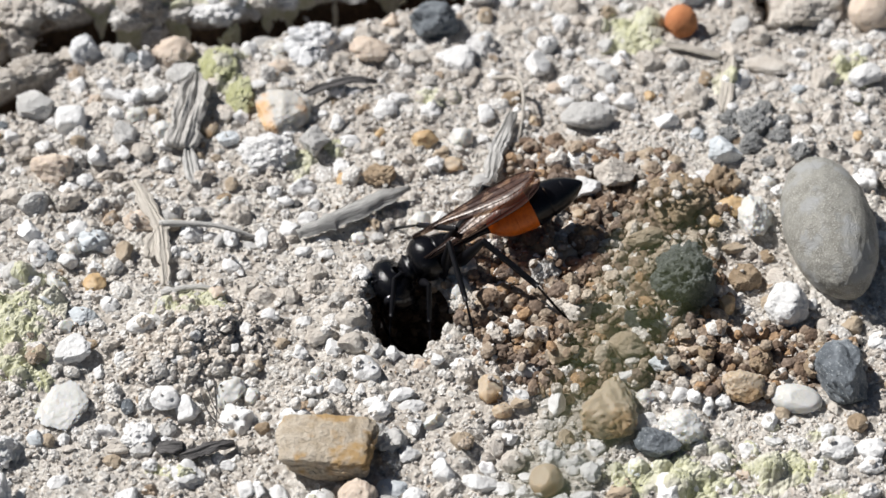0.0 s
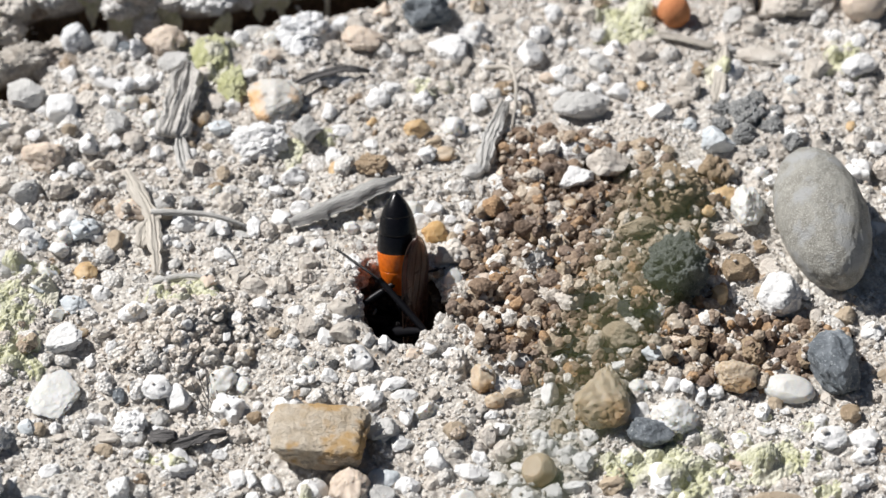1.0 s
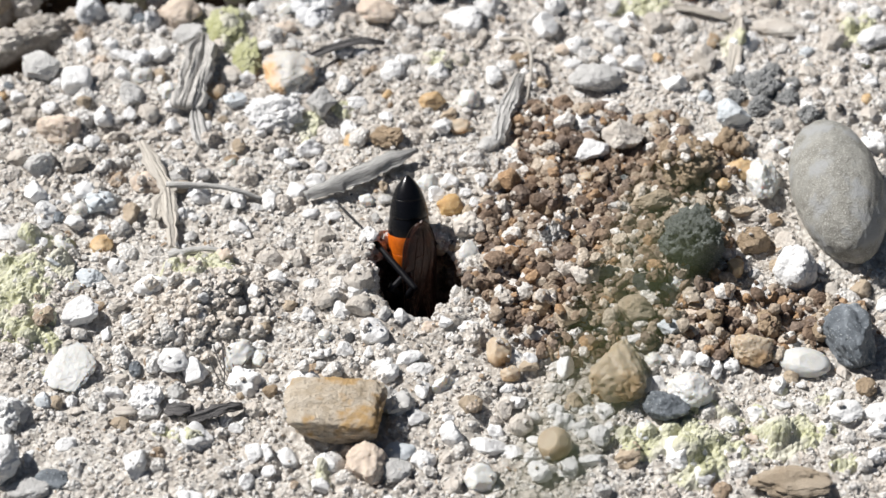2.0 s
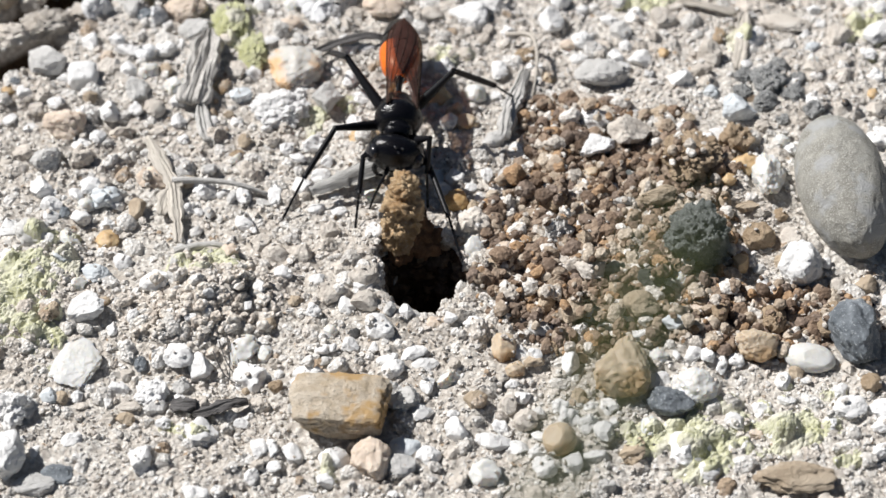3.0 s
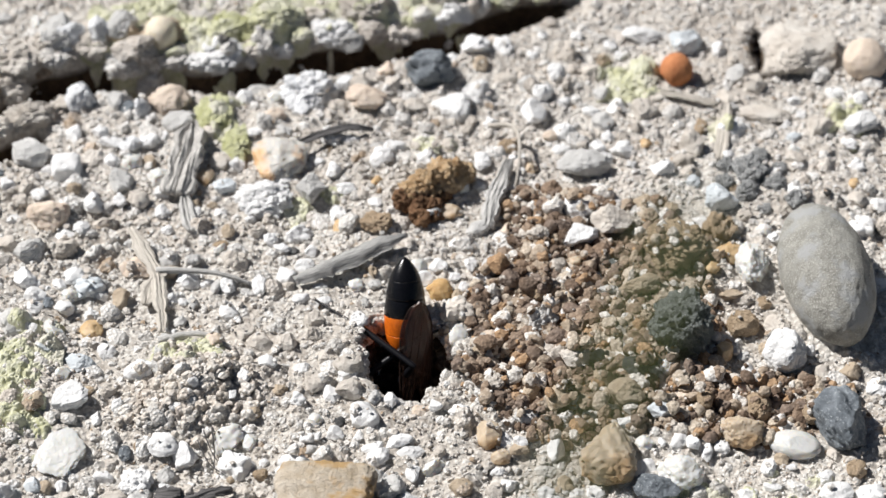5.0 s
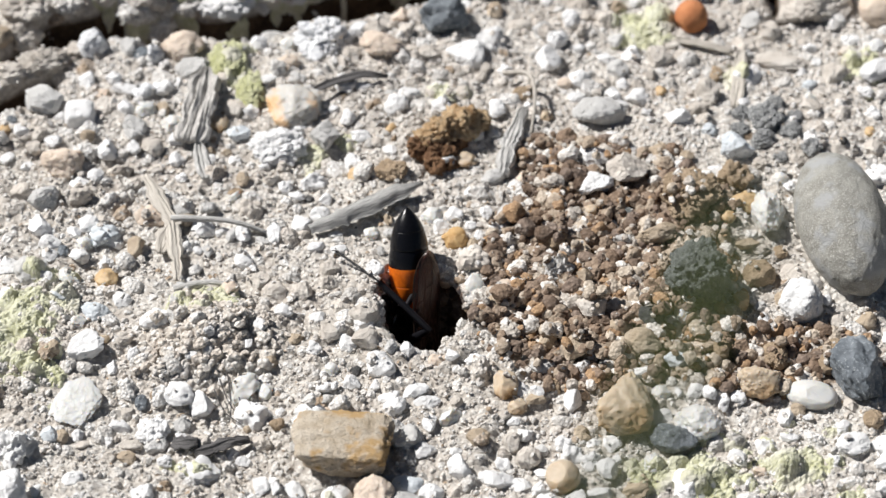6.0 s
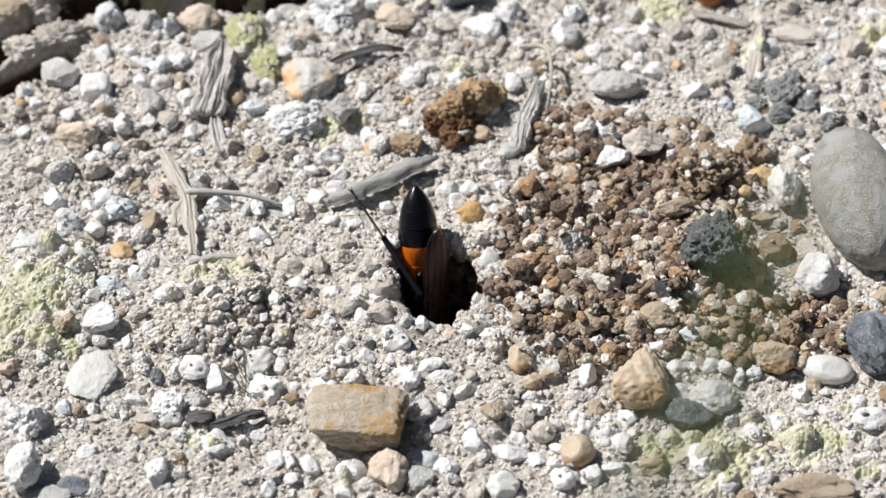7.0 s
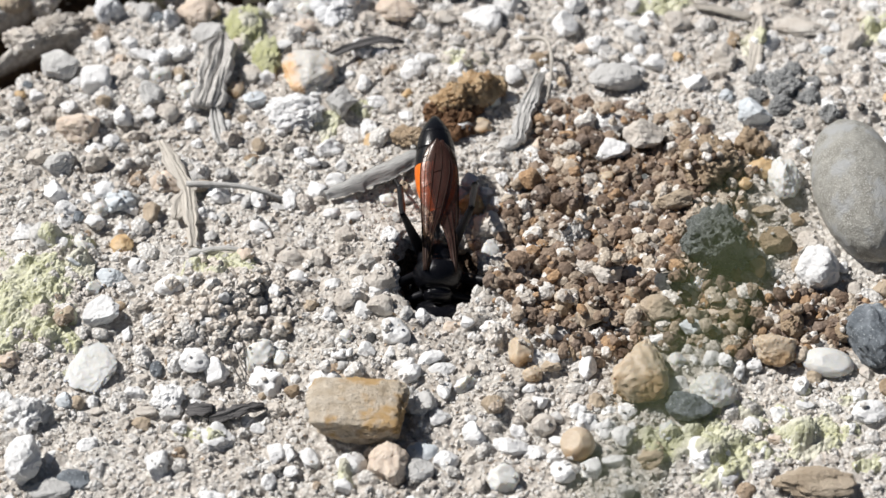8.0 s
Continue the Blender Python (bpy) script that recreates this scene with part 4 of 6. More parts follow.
stone("cream", -8.97, -8.23, 2.24, 1.62, 1.21, 20)
stone("white", -6.98, -7.69, 1.39, 0.99, 0.74, 16)
stone("quartz", -2.21, 3.58, 1.7, 1.6, 1.2, 12)
stone("white", 0.57, 6.2, 0.9, 1.05, 0.74, 8)
stone("white", -0.59, 3.39, 1.42, 1.32, 0.99, 4)
stone("white", 0.49, 2.47, 0.97, 0.94, 0.7, 0)
stone("white", 1.64, 3.87, 0.89, 1.43, 0.74, -4)
stone("white", 1.12, 1.43, 0.8, 1.17, 0.66, -8)
stone("tan", 0.62, 0.32, 0.88, 1.3, 0.73, -12)
stone("grey", 2.19, 7.75, 1.73, 1.73, 1.29, -16)
stone("grey", 3.25, 3.31, 1.54, 1.89, 1.27, -20)
stone("amber", 9.14, 3.73, 1.22, 1.04, 0.78, 17)
stone("brown", 6.39, 0.73, 1.93, 1.77, 1.33, 13)
stone("white", 3.88, -3.46, 1.58, 1.1, 0.82, 9)
stone("pink", 2.9, -3.71, 1.18, 1.01, 0.76, 5)
stone("tan", 1.88, -5.7, 1.33, 1.27, 0.95, 1)
stone("moss", 11.75, 3.41, 1.42, 1.13, 0.85, -3)
stone("white", 18.39, 7.8, 2.31, 1.34, 1.01, -7)
stone("brown", 19.6, 7.13, 1.85, 1.63, 1.22, -11)
stone("ochre", 18.8, 2.46, 1.13, 1.13, 0.85, -15)
stone("tan", 19.97, 0.2, 1.76, 1.12, 0.84, 18)
stone("cream", 20.99, -0.05, 1.6, 0.88, 0.66, 14)
stone("brown", 22.41, -0.15, 1.12, 1.12, 0.84, 10)
stone("tan", 13.8, 0.68, 2.97, 1.63, 1.22, 6)
stone("grey", 11.41, 0.8, 1.4, 1.03, 0.77, 2)
stone("cream", 23.09, -2.38, 1.98, 1.75, 1.31, -2)
stone("white", 25.06, -4.6, 0.98, 1.14, 0.81, -6)
stone("cream", 25.8, -6.59, 1.32, 1.54, 1.09, -10)
stone("tan", 27.74, -6.61, 1.56, 1.54, 1.15, -14)
stone("ochre", 19.14, -4.99, 1.33, 1.73, 1.1, -18)
stone("white", 20.68, -7.36, 1.16, 1.8, 0.96, 19)
stone("tan", 22.14, -4.38, 1.1, 1.14, 0.86, 15)
stone("amber", -24.65, -8.85, 1.08, 1.07, 0.81, 11)
stone("tan", -27.82, -10.44, 1.15, 1.11, 0.83, 7)
stone("white", -23.72, -11.45, 0.76, 1.22, 0.63, 3)
stone("slate", -21.58, -14.31, 0.9, 1.23, 0.75, -1)
stone("white", -22.92, -16.1, 1.64, 1.13, 0.85, -5)
stone("cream", -22.42, -15.08, 1.13, 1.05, 0.79, -9)
stone("white", -20.61, -16.99, 1.49, 1.99, 1.23, -13)
stone("grey", -18.82, -16.13, 1.12, 1.52, 0.92, -17)
stone("white", -25.58, -17.08, 0.93, 1.08, 0.77, 20)
stone("tan", -26.52, -17.32, 0.93, 1.08, 0.77, 16)
stone("white", -23.51, -17.53, 0.67, 1.07, 0.55, 12)
stone("cream", -25.13, -18.0, 0.93, 0.6, 0.45, 8)
stone("white", -29.96, -17.63, 1.26, 2.02, 1.04, 4)
stone("grey", -28.61, -18.12, 1.26, 1.72, 1.04, 0)
stone("grey", -20.3, -18.12, 1.63, 1.29, 0.97, -4)
stone("cream", -21.99, -17.95, 1.56, 0.86, 0.64, -8)
stone("tan", -22.07, -19.06, 1.25, 1.03, 0.77, -12)
stone("white", -27.79, -21.9, 0.73, 1.16, 0.6, -16)
stone("white", -14.5, -19.52, 1.1, 0.77, 0.58, -20)
stone("tan", -14.29, -16.54, 0.89, 0.65, 0.49, 17)
stone("white", -13.28, -21.98, 1.02, 1.63, 0.84, 13)
stone("white", -12.33, -22.0, 0.87, 1.4, 0.72, 9)
stone("white", -11.09, -22.06, 1.46, 1.78, 1.2, 5)
stone("quartz", -13.36, -13.34, 1.06, 1.32, 0.87, 1)
stone("white", -12.33, -15.31, 0.75, 0.78, 0.59, -3)
stone("white", -14.69, -9.6, 0.61, 0.98, 0.51, -7)
stone("tan", -13.1, -10.73, 1.07, 1.11, 0.83, -15)
stone("tan", -11.54, -8.62, 1.08, 1.12, 0.84, -19)
stone("white", -18.44, -10.9, 0.95, 0.62, 0.47, 18)
stone("brown", -12.42, -16.64, 1.04, 0.95, 0.71, 14)
stone("white", -8.02, -9.22, 1.31, 1.61, 1.08, 10)
stone("white", -3.91, -9.97, 1.07, 1.34, 0.89, 6)
stone("grey", -5.02, -9.99, 0.92, 1.07, 0.76, 2)
stone("dark", -7.36, -11.49, 0.84, 0.89, 0.66, -2)
stone("white", -9.4, -13.33, 1.13, 1.1, 0.82, -6)
stone("white", -7.67, -12.85, 1.29, 1.23, 0.93, -10)
stone("white", -5.97, -13.04, 0.76, 1.06, 0.62, -14)
stone("white", -8.72, -13.3, 0.53, 0.85, 0.44, -18)
stone("white", -5.05, -14.08, 1.66, 0.91, 0.68, 19)
stone("white", -3.39, -13.59, 1.89, 1.04, 0.78, 15)
stone("white", -2.56, -14.36, 1.88, 1.04, 0.78, 11)
stone("pink", -1.84, -10.75, 1.45, 1.07, 0.8, 7)
stone("cream", -2.57, -9.69, 1.08, 1.07, 0.8, 3)
stone("white", -0.88, -10.77, 0.99, 0.89, 0.67, -1)
stone("white", 3.82, -13.38, 1.13, 1.49, 0.94, -5)
stone("white", 4.79, -13.86, 1.06, 1.05, 0.79, -9)
stone("cream", 2.49, -15.64, 1.05, 0.78, 0.59, -13)
stone("grey", 5.24, -11.57, 1.68, 1.24, 0.93, -17)
stone("tan", 4.77, -14.37, 1.43, 1.05, 0.79, 20)
stone("tan", 0.77, -17.95, 1.63, 1.47, 1.1, 16)
stone("white", -0.71, -18.86, 1.03, 0.77, 0.58, 12)
stone("white", -0.54, -20.23, 1.54, 1.79, 1.27, 8)
stone("white", -2.74, -18.68, 1.63, 1.46, 1.1, 4)
stone("white", -2.37, -16.4, 1.04, 1.48, 0.86, 0)
stone("white", 2.01, -21.12, 2.12, 1.53, 1.15, -4)
stone("white", 3.46, -21.36, 1.68, 1.19, 0.89, -8)
stone("white", 4.95, -20.52, 1.39, 0.77, 0.58, -12)
stone("white", 1.29, -20.57, 1.03, 1.19, 0.85, -16)
stone("cream", 2.99, -17.94, 1.26, 1.47, 1.04, -20)
stone("grey", 4.83, -18.37, 1.04, 1.03, 0.77, 17)
stone("white", 3.94, -17.14, 1.26, 1.04, 0.78, 13)
stone("white", 12.07, -11.87, 1.83, 1.06, 0.8, 9)
stone("quartz", 13.09, -13.65, 1.28, 1.23, 0.92, 5)
stone("white", 14.19, -13.65, 0.57, 0.79, 0.47, 1)
stone("white", 15.37, -13.43, 1.29, 1.5, 1.06, -3)
stone("white", 16.3, -13.7, 1.06, 1.23, 0.87, -7)
stone("white", 17.2, -14.18, 0.9, 1.45, 0.75, -11)
stone("white", 21.19, -15.69, 1.05, 1.48, 0.87, -15)
stone("tan", 22.23, -14.66, 1.05, 1.05, 0.79, -19)
stone("white", 22.73, -15.35, 0.9, 0.61, 0.46, 18)
stone("white", 24.84, -16.46, 1.42, 1.22, 0.91, 14)
stone("cream", 25.65, -14.4, 0.9, 1.23, 0.75, 10)
stone("brown", 24.53, -10.89, 1.68, 1.6, 1.2, 6)
stone("brown", 21.01, -9.81, 1.69, 1.52, 1.14, 2)
stone("brown", 17.35, -10.06, 1.3, 1.52, 1.08, -2)
stone("brown", 26.94, -16.02, 1.42, 1.65, 1.17, -6)
stone("white", 17.9, -16.58, 0.89, 0.52, 0.39, -10)
stone("white", 21.21, -17.38, 1.26, 0.78, 0.58, -14)
stone("white", 17.88, -19.2, 1.4, 1.46, 1.09, -18)
stone("white", 17.3, -21.71, 0.51, 0.82, 0.42, 19)
stone("white", 18.25, -21.3, 0.88, 1.19, 0.72, 15)
stone("quartz", 12.14, -19.68, 1.32, 1.71, 1.09, 11)
stone("white", 9.15, -20.66, 1.39, 1.7, 1.15, 7)
stone("white", 8.37, -17.89, 1.04, 0.78, 0.58, 3)
stone("white", 9.76, -19.56, 0.74, 0.77, 0.58, -1)
stone("white", 8.56, -22.28, 1.75, 0.96, 0.72, -5)


def clump(name, label, category, x, y, w, d, h, material, seed, count=140, rise=0.2, low=0.05, high=0.2, cuts=6):
    """A crumbly, knobbly lump in one skin."""
    rise += 0.4 * float(brownness(np.array([x]), np.array([y]))[0]) / h
    rng = np.random.default_rng(seed)
    v, f = lump_of(rng, 6 if w > 3.9 else 5, cuts, 0.2, count, low, high, np.array((w, d, h)))
    me = mesh_of(name, (v * MM).tolist(), f.tolist(), material)
    me.set_sharp_from_angle(angle=radians(45))
    ob = new(name, me)
    ob.location = (x * MM, y * MM, (ground_at(x, y) + h * rise) * MM)
    heap(x, y, min(w, d) * 0.45, ground_at(x, y) + h * (0.4 + rise))
    return tagged(ob, label, category)


clump("basalt_stone", "rough dark greenish stone among soil crumbs", "stone", 16.2, -3.9, 4.7, 4.7, 4.2, ROCK["moss"], 61, 260, 0.36, 0.05, 0.20)
heap(16.2, -3.9, 2.15, 99.0)                        # too high for crumbs to lie on
clump("cinder_stone", "knobbly dark grey cinder stone beside the large pebble", "stone", 22.7, 13.6, 2.9, 3.0, 2.1, ROCK["cinder"], 3, 300)
for k, (cx, cy, cw) in enumerate([(20.9, 14.6, 1.6), (20.7, 12.6, 1.5), (22.2, 11.5, 1.9), (24.3, 12.2, 2.0), (25.5, 10.2, 1.7), (23.6, 15.8, 1.5), (24.9, 14.4, 1.3), (23.5, 9.9, 1.2)]):
    clump("cinder_stone", "small knobbly dark grey cinder in a loose cluster", "stone", cx, cy, cw, cw * 1.05, cw * 0.7, ROCK["cinder"], 31 + k, 160)
clump("soil_lump", "crumbly ochre-brown soil lump among the crumbs", "soil lump", 15.89, 4.12, 4.50, 4.50, 2.70, ROCK["brown"], 4, 150)
clump("soil_lump", "crumbly ochre-brown soil lump among the crumbs", "soil lump", 19.57, 6.99, 2.90, 3.03, 2.43, ROCK["brown"], 5, 120)
clump("soil_lump", "crumbly grey-brown earth lump between two cracks", "soil lump", -31.9, 21.2, 4.4, 2.8, 2.2, ROCK["cream"], 6, 140)
clump("soil_lump", "crumbly grey-brown earth lump between two cracks", "soil lump", -34.4, 19.3, 3.2, 2.6, 2.0, ROCK["cream"], 26, 140)
clump("soil_lump", "crumbly grey-brown earth lump between two cracks", "soil lump", -28.9, 22.6, 3.0, 2.2, 1.5, ROCK["cream"], 27, 140)
clump("soil_lump", "crumbly brown soil lump on the gravel", "soil lump", 25.41, -10.19, 3.11, 2.85, 1.71, ROCK["brown"], 7, 140)
clump("soil_lump", "crumbly brown soil lump on the gravel", "soil lump", 21.00, -10.45, 1.62, 2.14, 1.71, ROCK["brown"], 8, 80)
clump("soil_lump", "crumbly dark brown soil lump on the gravel", "soil lump", -5.14, 8.17, 2.56, 2.12, 1.48, ROCK["brown"], 9, 100)
clump("mottled_stone", "white and lilac-grey mottled stone near the crack", "stone", -10.55, 23.89, 5.1, 4.8, 2.9, ROCK["mottled"], 71, 46, 0.14, 0.10, 0.36, 9)
clump("limestone_lump", "knobbly white limestone lump with dark pits", "stone", -13.68, 11.29, 4.70, 4.10, 2.46, ROCK["white"], 10, 150)
clump("limestone_lump", "crumbly white limestone lump on the gravel", "stone", -29.77, -18.38, 2.94, 3.26, 2.61, ROCK["white"], 11, 150)
clump("limestone_lump", "crumbly white limestone lump on the gravel", "stone", -20.50, -16.75, 2.41, 2.63, 1.84, ROCK["white"], 12, 110)
clump("limestone_lump", "crumbly grey limestone lump among soil crumbs", "stone", 6.69, -2.42, 2.30, 2.51, 2.25, ROCK["grey"], 13, 140)
clump("lichen_cushion", "bright yellow-green lichen cushion on the gravel", "lichen", -17.91, 21.18, 3.15, 5.09, 1.42, cushion_mat, 21, 220)
clump("lichen_cushion", "bright yellow-green lichen cushion on the gravel", "lichen", -15.99, 17.48, 2.41, 4.41, 1.23, cushion_mat, 22, 200)
clump("lichen_cushion", "bright yellow-green lichen cushion on the raised crust", "lichen", -17.10, 31.65, 4.11, 3.50, 1.75, cushion_mat, 23, 220)
clump("lichen_cushion", "pale lichen cushion beside the brick fragment", "lichen", 15.49, 25.97, 2.50, 4.52, 1.81, lichen_mat, 24, 200)


def crust():
    """Two ragged rows of lumps along the broken edge of the raised crust, leaning out over the crack."""
    rng = np.random.default_rng(23)
    for row in (0, 1):
        x = -36.0
        while x < 10:
            w = 1.7 * 2.7 ** rng.random()
            y = float(crack_line(x + w / 2)) + rng.uniform(2.5, 3.4) + row * rng.uniform(1.6, 2.6)
            mat = (ROCK["white"], ROCK["cream"], gravel_mat, lichen_mat, lichen_mat)[rng.integers(5)]
            if x < -24:                                 # bare grey-brown earth at this end
                mat = (ROCK["cream"], ROCK["cream"], gravel_mat, mound_mat, ROCK["tan"])[rng.integers(5)]
            label = "crumbly lump on the edge of the cracked crust"
            clump("crust_lump", label, "earth lump", x + w / 2, y, w * 1.05, w * rng.uniform(0.7, 1.0), w * rng.uniform(0.5, 0.75), mat, int(rng.integers(9999)), 150, rng.uniform(-0.15, 0.15) + 0.2 * row, 0.08, 0.28)
            x += w * rng.uniform(0.7, 1.25)


crust()


def chips():
    """Single mid-sized chips between the larger stones: ten shapes of each kind, turned and set down one by one."""
    rng = np.random.default_rng(91)
    kinds = ["white"] * 13 + ["cream"] * 9 + ["grey"] * 2 + ["quartz", "pink", "blue", "tan"]
    made = {}
    placed = 0
    while placed < 290:
        x, y = rng.uniform(-33, 33), rng.uniform(-29, 33)
        kind = kinds[rng.integers(len(kinds))]
        size = 1.0 * 2.5 ** rng.random() ** 1.4
        if hole_edge(x, y) < 1.35 or abs(y - crack_line(x)) < 1.6:
            continue
        if brownness(np.array([x]), np.array([y]))[0] > 0.3:
            kind, size = ("tan", "tan", "brown", "cream", "grey", "white", "pink")[rng.integers(7)], size * 0.8
        ring = np.array([(math.cos(a) * size * 0.3, math.sin(a) * size * 0.3) for a in range(6)])
        if on_top(x + ring[:, 0], y + ring[:, 1]).max() > -50:
            continue
        key = (kind, int(rng.integers(6)))
        name, words, cat = KINDS[kind]
        if key not in made:
            v, f = stone_shape(4, rng, 9, 0.6, 0.95, 0.14, 0.09)
            if kind in ("cream", "brown", "grey") or key[1] % 2:
                v = knobs(v, rng, 60, 0.15, 0.45)
            made[key] = mesh_of(name, (v / np.ptp(v, axis=0) * MM).tolist(), f.tolist(), ROCK[kind])
            made[key].set_sharp_from_angle(angle=radians(40))
        ob = new(name, made[key])
        w, d, h = size * rng.uniform(0.85, 1.2), size * rng.uniform(0.75, 1.1), size * rng.uniform(0.6, 0.9)
        z = ground_at(x, y)
        ob.matrix_basis = pose(x * MM, y * MM, (z + h * rng.uniform(-0.04, 0.20)) * MM, rng.uniform(-25, 25), rng.uniform(-25, 25), rng.uniform(0, 360)) @ Matrix.Diagonal((w, d, h, 1))
        heap(x, y, size * 0.45, z + h * 0.62)
        tagged(ob, words, cat, "gravel chips on the ground")
        placed += 1


chips()

# ---- lichen ----


def lichen(x, y, w, d, seed, amount=1.0):
    """A crumbly yellow-green crust that follows what it grows on and thins out unevenly to its edge."""
    gx, gy = np.arange(x - w * 0.6, x + w * 0.6, 0.1), np.arange(y - d * 0.6, y + d * 0.6, 0.1)
    xx, yy = (a.ravel() for a in np.meshgrid(gx, gy))
    z, low = 0, height(xx, yy)
    for ox, oy in ((0, 0), (0.17, 0.06), (-0.06, 0.17), (-0.17, -0.06), (0.06, -0.17)):
        top = on_top(xx + ox, yy + oy)
        z = z + np.maximum(low, np.where(top < 50, top, -99)) / 5

    def at(s, k):
        return cloud(np.stack([xx / s, yy / s, 0 * xx + seed], 1), k)

    r = np.hypot((xx - x) / (w / 2), (yy - y) / (d / 2))
    z = z + np.clip(0.75 * amount - r + 0.75 * at(1.7, 71) + 0.25 * at(0.6, 73), -0.9, 0.30) * 0.9 + 0.22 * np.abs(at(0.45, 74)) + 0.17 * np.abs(at(0.22, 75)) - 0.1
    z -= 2.0 * (np.abs(yy - crack_line(xx) - 0.5) < 1.9) * (xx < 12)          # none grows in the crack
    nx, ny = len(gx), len(gy)
    i = (np.arange(ny - 1)[:, None] * nx + np.arange(nx - 1)).ravel()
    f = np.stack([i, i + 1, i + nx + 1, i + nx], 1)
    me = mesh_of("lichen", (np.stack([xx, yy, z], 1) * MM).tolist(), f.tolist(), lichen_mat, False)
    return tagged(new("lichen", me), "crumbly yellow-green lichen crust on the gravel", "lichen", kind="stuff")


lichen(-26.6, 29.4, 6.4, 5.2, 61)
lichen(-15.4, 29.3, 7.2, 4.6, 62)
lichen(-7.0, 32.6, 5.6, 2.9, 63)
lichen(-20.7, 28.3, 4.8, 2.9, 64)
lichen(-17.1, 20.0, 2.5, 6.0, 65)
lichen(14.4, 25.7, 4.8, 5.2, 66)
lichen(-20.0, 30.8, 10.4, 5.2, 67)
lichen(-10.5, 30.8, 4.8, 4.0, 68)
lichen(-4.2, 32.2, 4.8, 2.9, 69)
lichen(-24.0, 33.5, 9.0, 6.0, 84, 1.3)
lichen(-13.0, 34.5, 9.0, 5.0, 85, 1.2)
lichen(-3.0, 34.8, 8.0, 4.0, 86, 1.2)
lichen(30.9, 21.5, 3.2, 8.0, 70)
lichen(14.2, -21.4, 7.2, 6.3, 71)
lichen(16.6, -17.8, 4.8, 2.5, 72)
lichen(21.9, -20.2, 6.4, 7.5, 73)
lichen(-30.5, -8.6, 6.8, 10.9, 74, 1.3)
lichen(-29.8, -11.2, 2.8, 3.4, 75)
lichen(-8.6, 12.0, 2.4, 2.3, 76)
lichen(-10.7, 10.5, 2.4, 3.4, 77)
lichen(-1.2, 17.9, 2.8, 3.4, 78)
lichen(0.4, 17.2, 1.6, 2.3, 79)
lichen(20.9, 19.5, 1.6, 4.6, 80)
lichen(-18.4, -20.3, 3.2, 2.9, 81)
lichen(-18.3, -5.3, 5.6, 3.4, 82)
lichen(-8.8, -23.6, 1.2, 1.7, 83)

# ---- plant litter ----


def strip(name, label, points, width, thick, material, ridges=5, curl=0.3, taper=(0.6, 0.5), seed=1, category="plant litter", fray=0.06, covered=False):
    """A dry, ridged strip of plant along points (x, y, height over the ground)."""
    c = curve_rows([(x, y, ground_at(x, y) * 0.4 + z) for x, y, z in points], 8)
    n, m = len(c), 40
    rng = np.random.default_rng(seed)
    rag = rng.normal(size=n)
    tt, ss = (a.ravel() for a in np.meshgrid(np.linspace(0, 1, n), np.linspace(-1, 1, m), indexing="ij"))
    fold = (0.8 * cloud(np.stack([ss * ridges + 0.5 * np.sin(2.5 * tt + seed), tt * 1.6, 0 * ss + seed], 1), 55) + 0.4 * cloud(np.stack([ss * ridges * 2.2, tt * 4.0, 0 * ss + seed], 1), 56)).reshape(n, m)
    v, f, uv = [], [], []
    for layer in (0, 1):
        for i in range(n):
            d = c[min(i + 1, n - 1)] - c[max(i - 1, 0)]
            d /= np.linalg.norm(d)
            side = np.cross(d, (0, 0, 1))
            side /= np.linalg.norm(side)
            up = np.cross(side, d)
            t = i / (n - 1)
            w = width / 2 * min(1, taper[0] + (1 - taper[0]) * t / 0.25, taper[1] + (1 - taper[1]) * (1 - t) / 0.25)
            for k in range(m):
                s = 2 * k / (m - 1) - 1
                rid = thick * fold[i, k] + curl * w * (s * s - 0.5)
                edge = (1 - s ** 6)
                q = c[i] + side * s * w * (1 + fray * math.sin(17 * t + seed + 3 * s) + fray * rag[i]) + up * (rid * (0.3 + 0.7 * edge) + (thick * edge if layer == 0 else -thick * 0.6 * edge))
                v.append(q * MM)
                uv.append((t * np.linalg.norm(c[-1] - c[0]) / 3.0, (s + 1) / 2 + seed))
    L = n * m
    for i in range(n - 1):
        for k in range(m - 1):
            a = i * m + k
            f.append((a, a + m, a + m + 1, a + 1))
            f.append((L + a, L + a + 1, L + a + m + 1, L + a + m))
        f.append((i * m, L + i * m, L + i * m + m, i * m + m))
        a = i * m + m - 1
        f.append((a, a + m, L + a + m, L + a))
    for k in range(m - 1):
        f.append((k, k + 1, L + k + 1, L + k))
        a = (n - 1) * m + k
        f.append((a, L + a, L + a + 1, a + 1))
    for q in c[::2]:
        heap(q[0], q[1], width * 0.4, q[2] if covered else 99.0)
    me = mesh_of(name, [tuple(q) for q in v], f, material)
    lay = me.uv_layers.new(name="along")
    lay.data.foreach_set("uv", np.array([uv[l.vertex_index] for l in me.loops]).ravel())
    return tagged(new(name, me), label, category)


def twig(name, label, points, radius, material, seed=1, category="twig"):
    """A thin dry stem along points (x, y, height over the ground)."""
    c = curve_rows([(x, y, ground_at(x, y) * 0.4 + z) for x, y, z in points], 6)
    rng = np.random.default_rng(seed)
    n = len(c)
    r = [radius * (1.0 - 0.5 * i / n) * rng.uniform(0.85, 1.15) for i in range(n)]
    v, f = tube(c, r, 10)
    me = mesh_of(name, [tuple(q * MM) for q in v], f, material)
    lay = me.uv_layers.new(name="along")
    lay.data.foreach_set("uv", np.array([((l.vertex_index // 10) * 0.15, (l.vertex_index % 10) / 10 + seed) for l in me.loops]).ravel())
    return tagged(new(name, me), label, category)


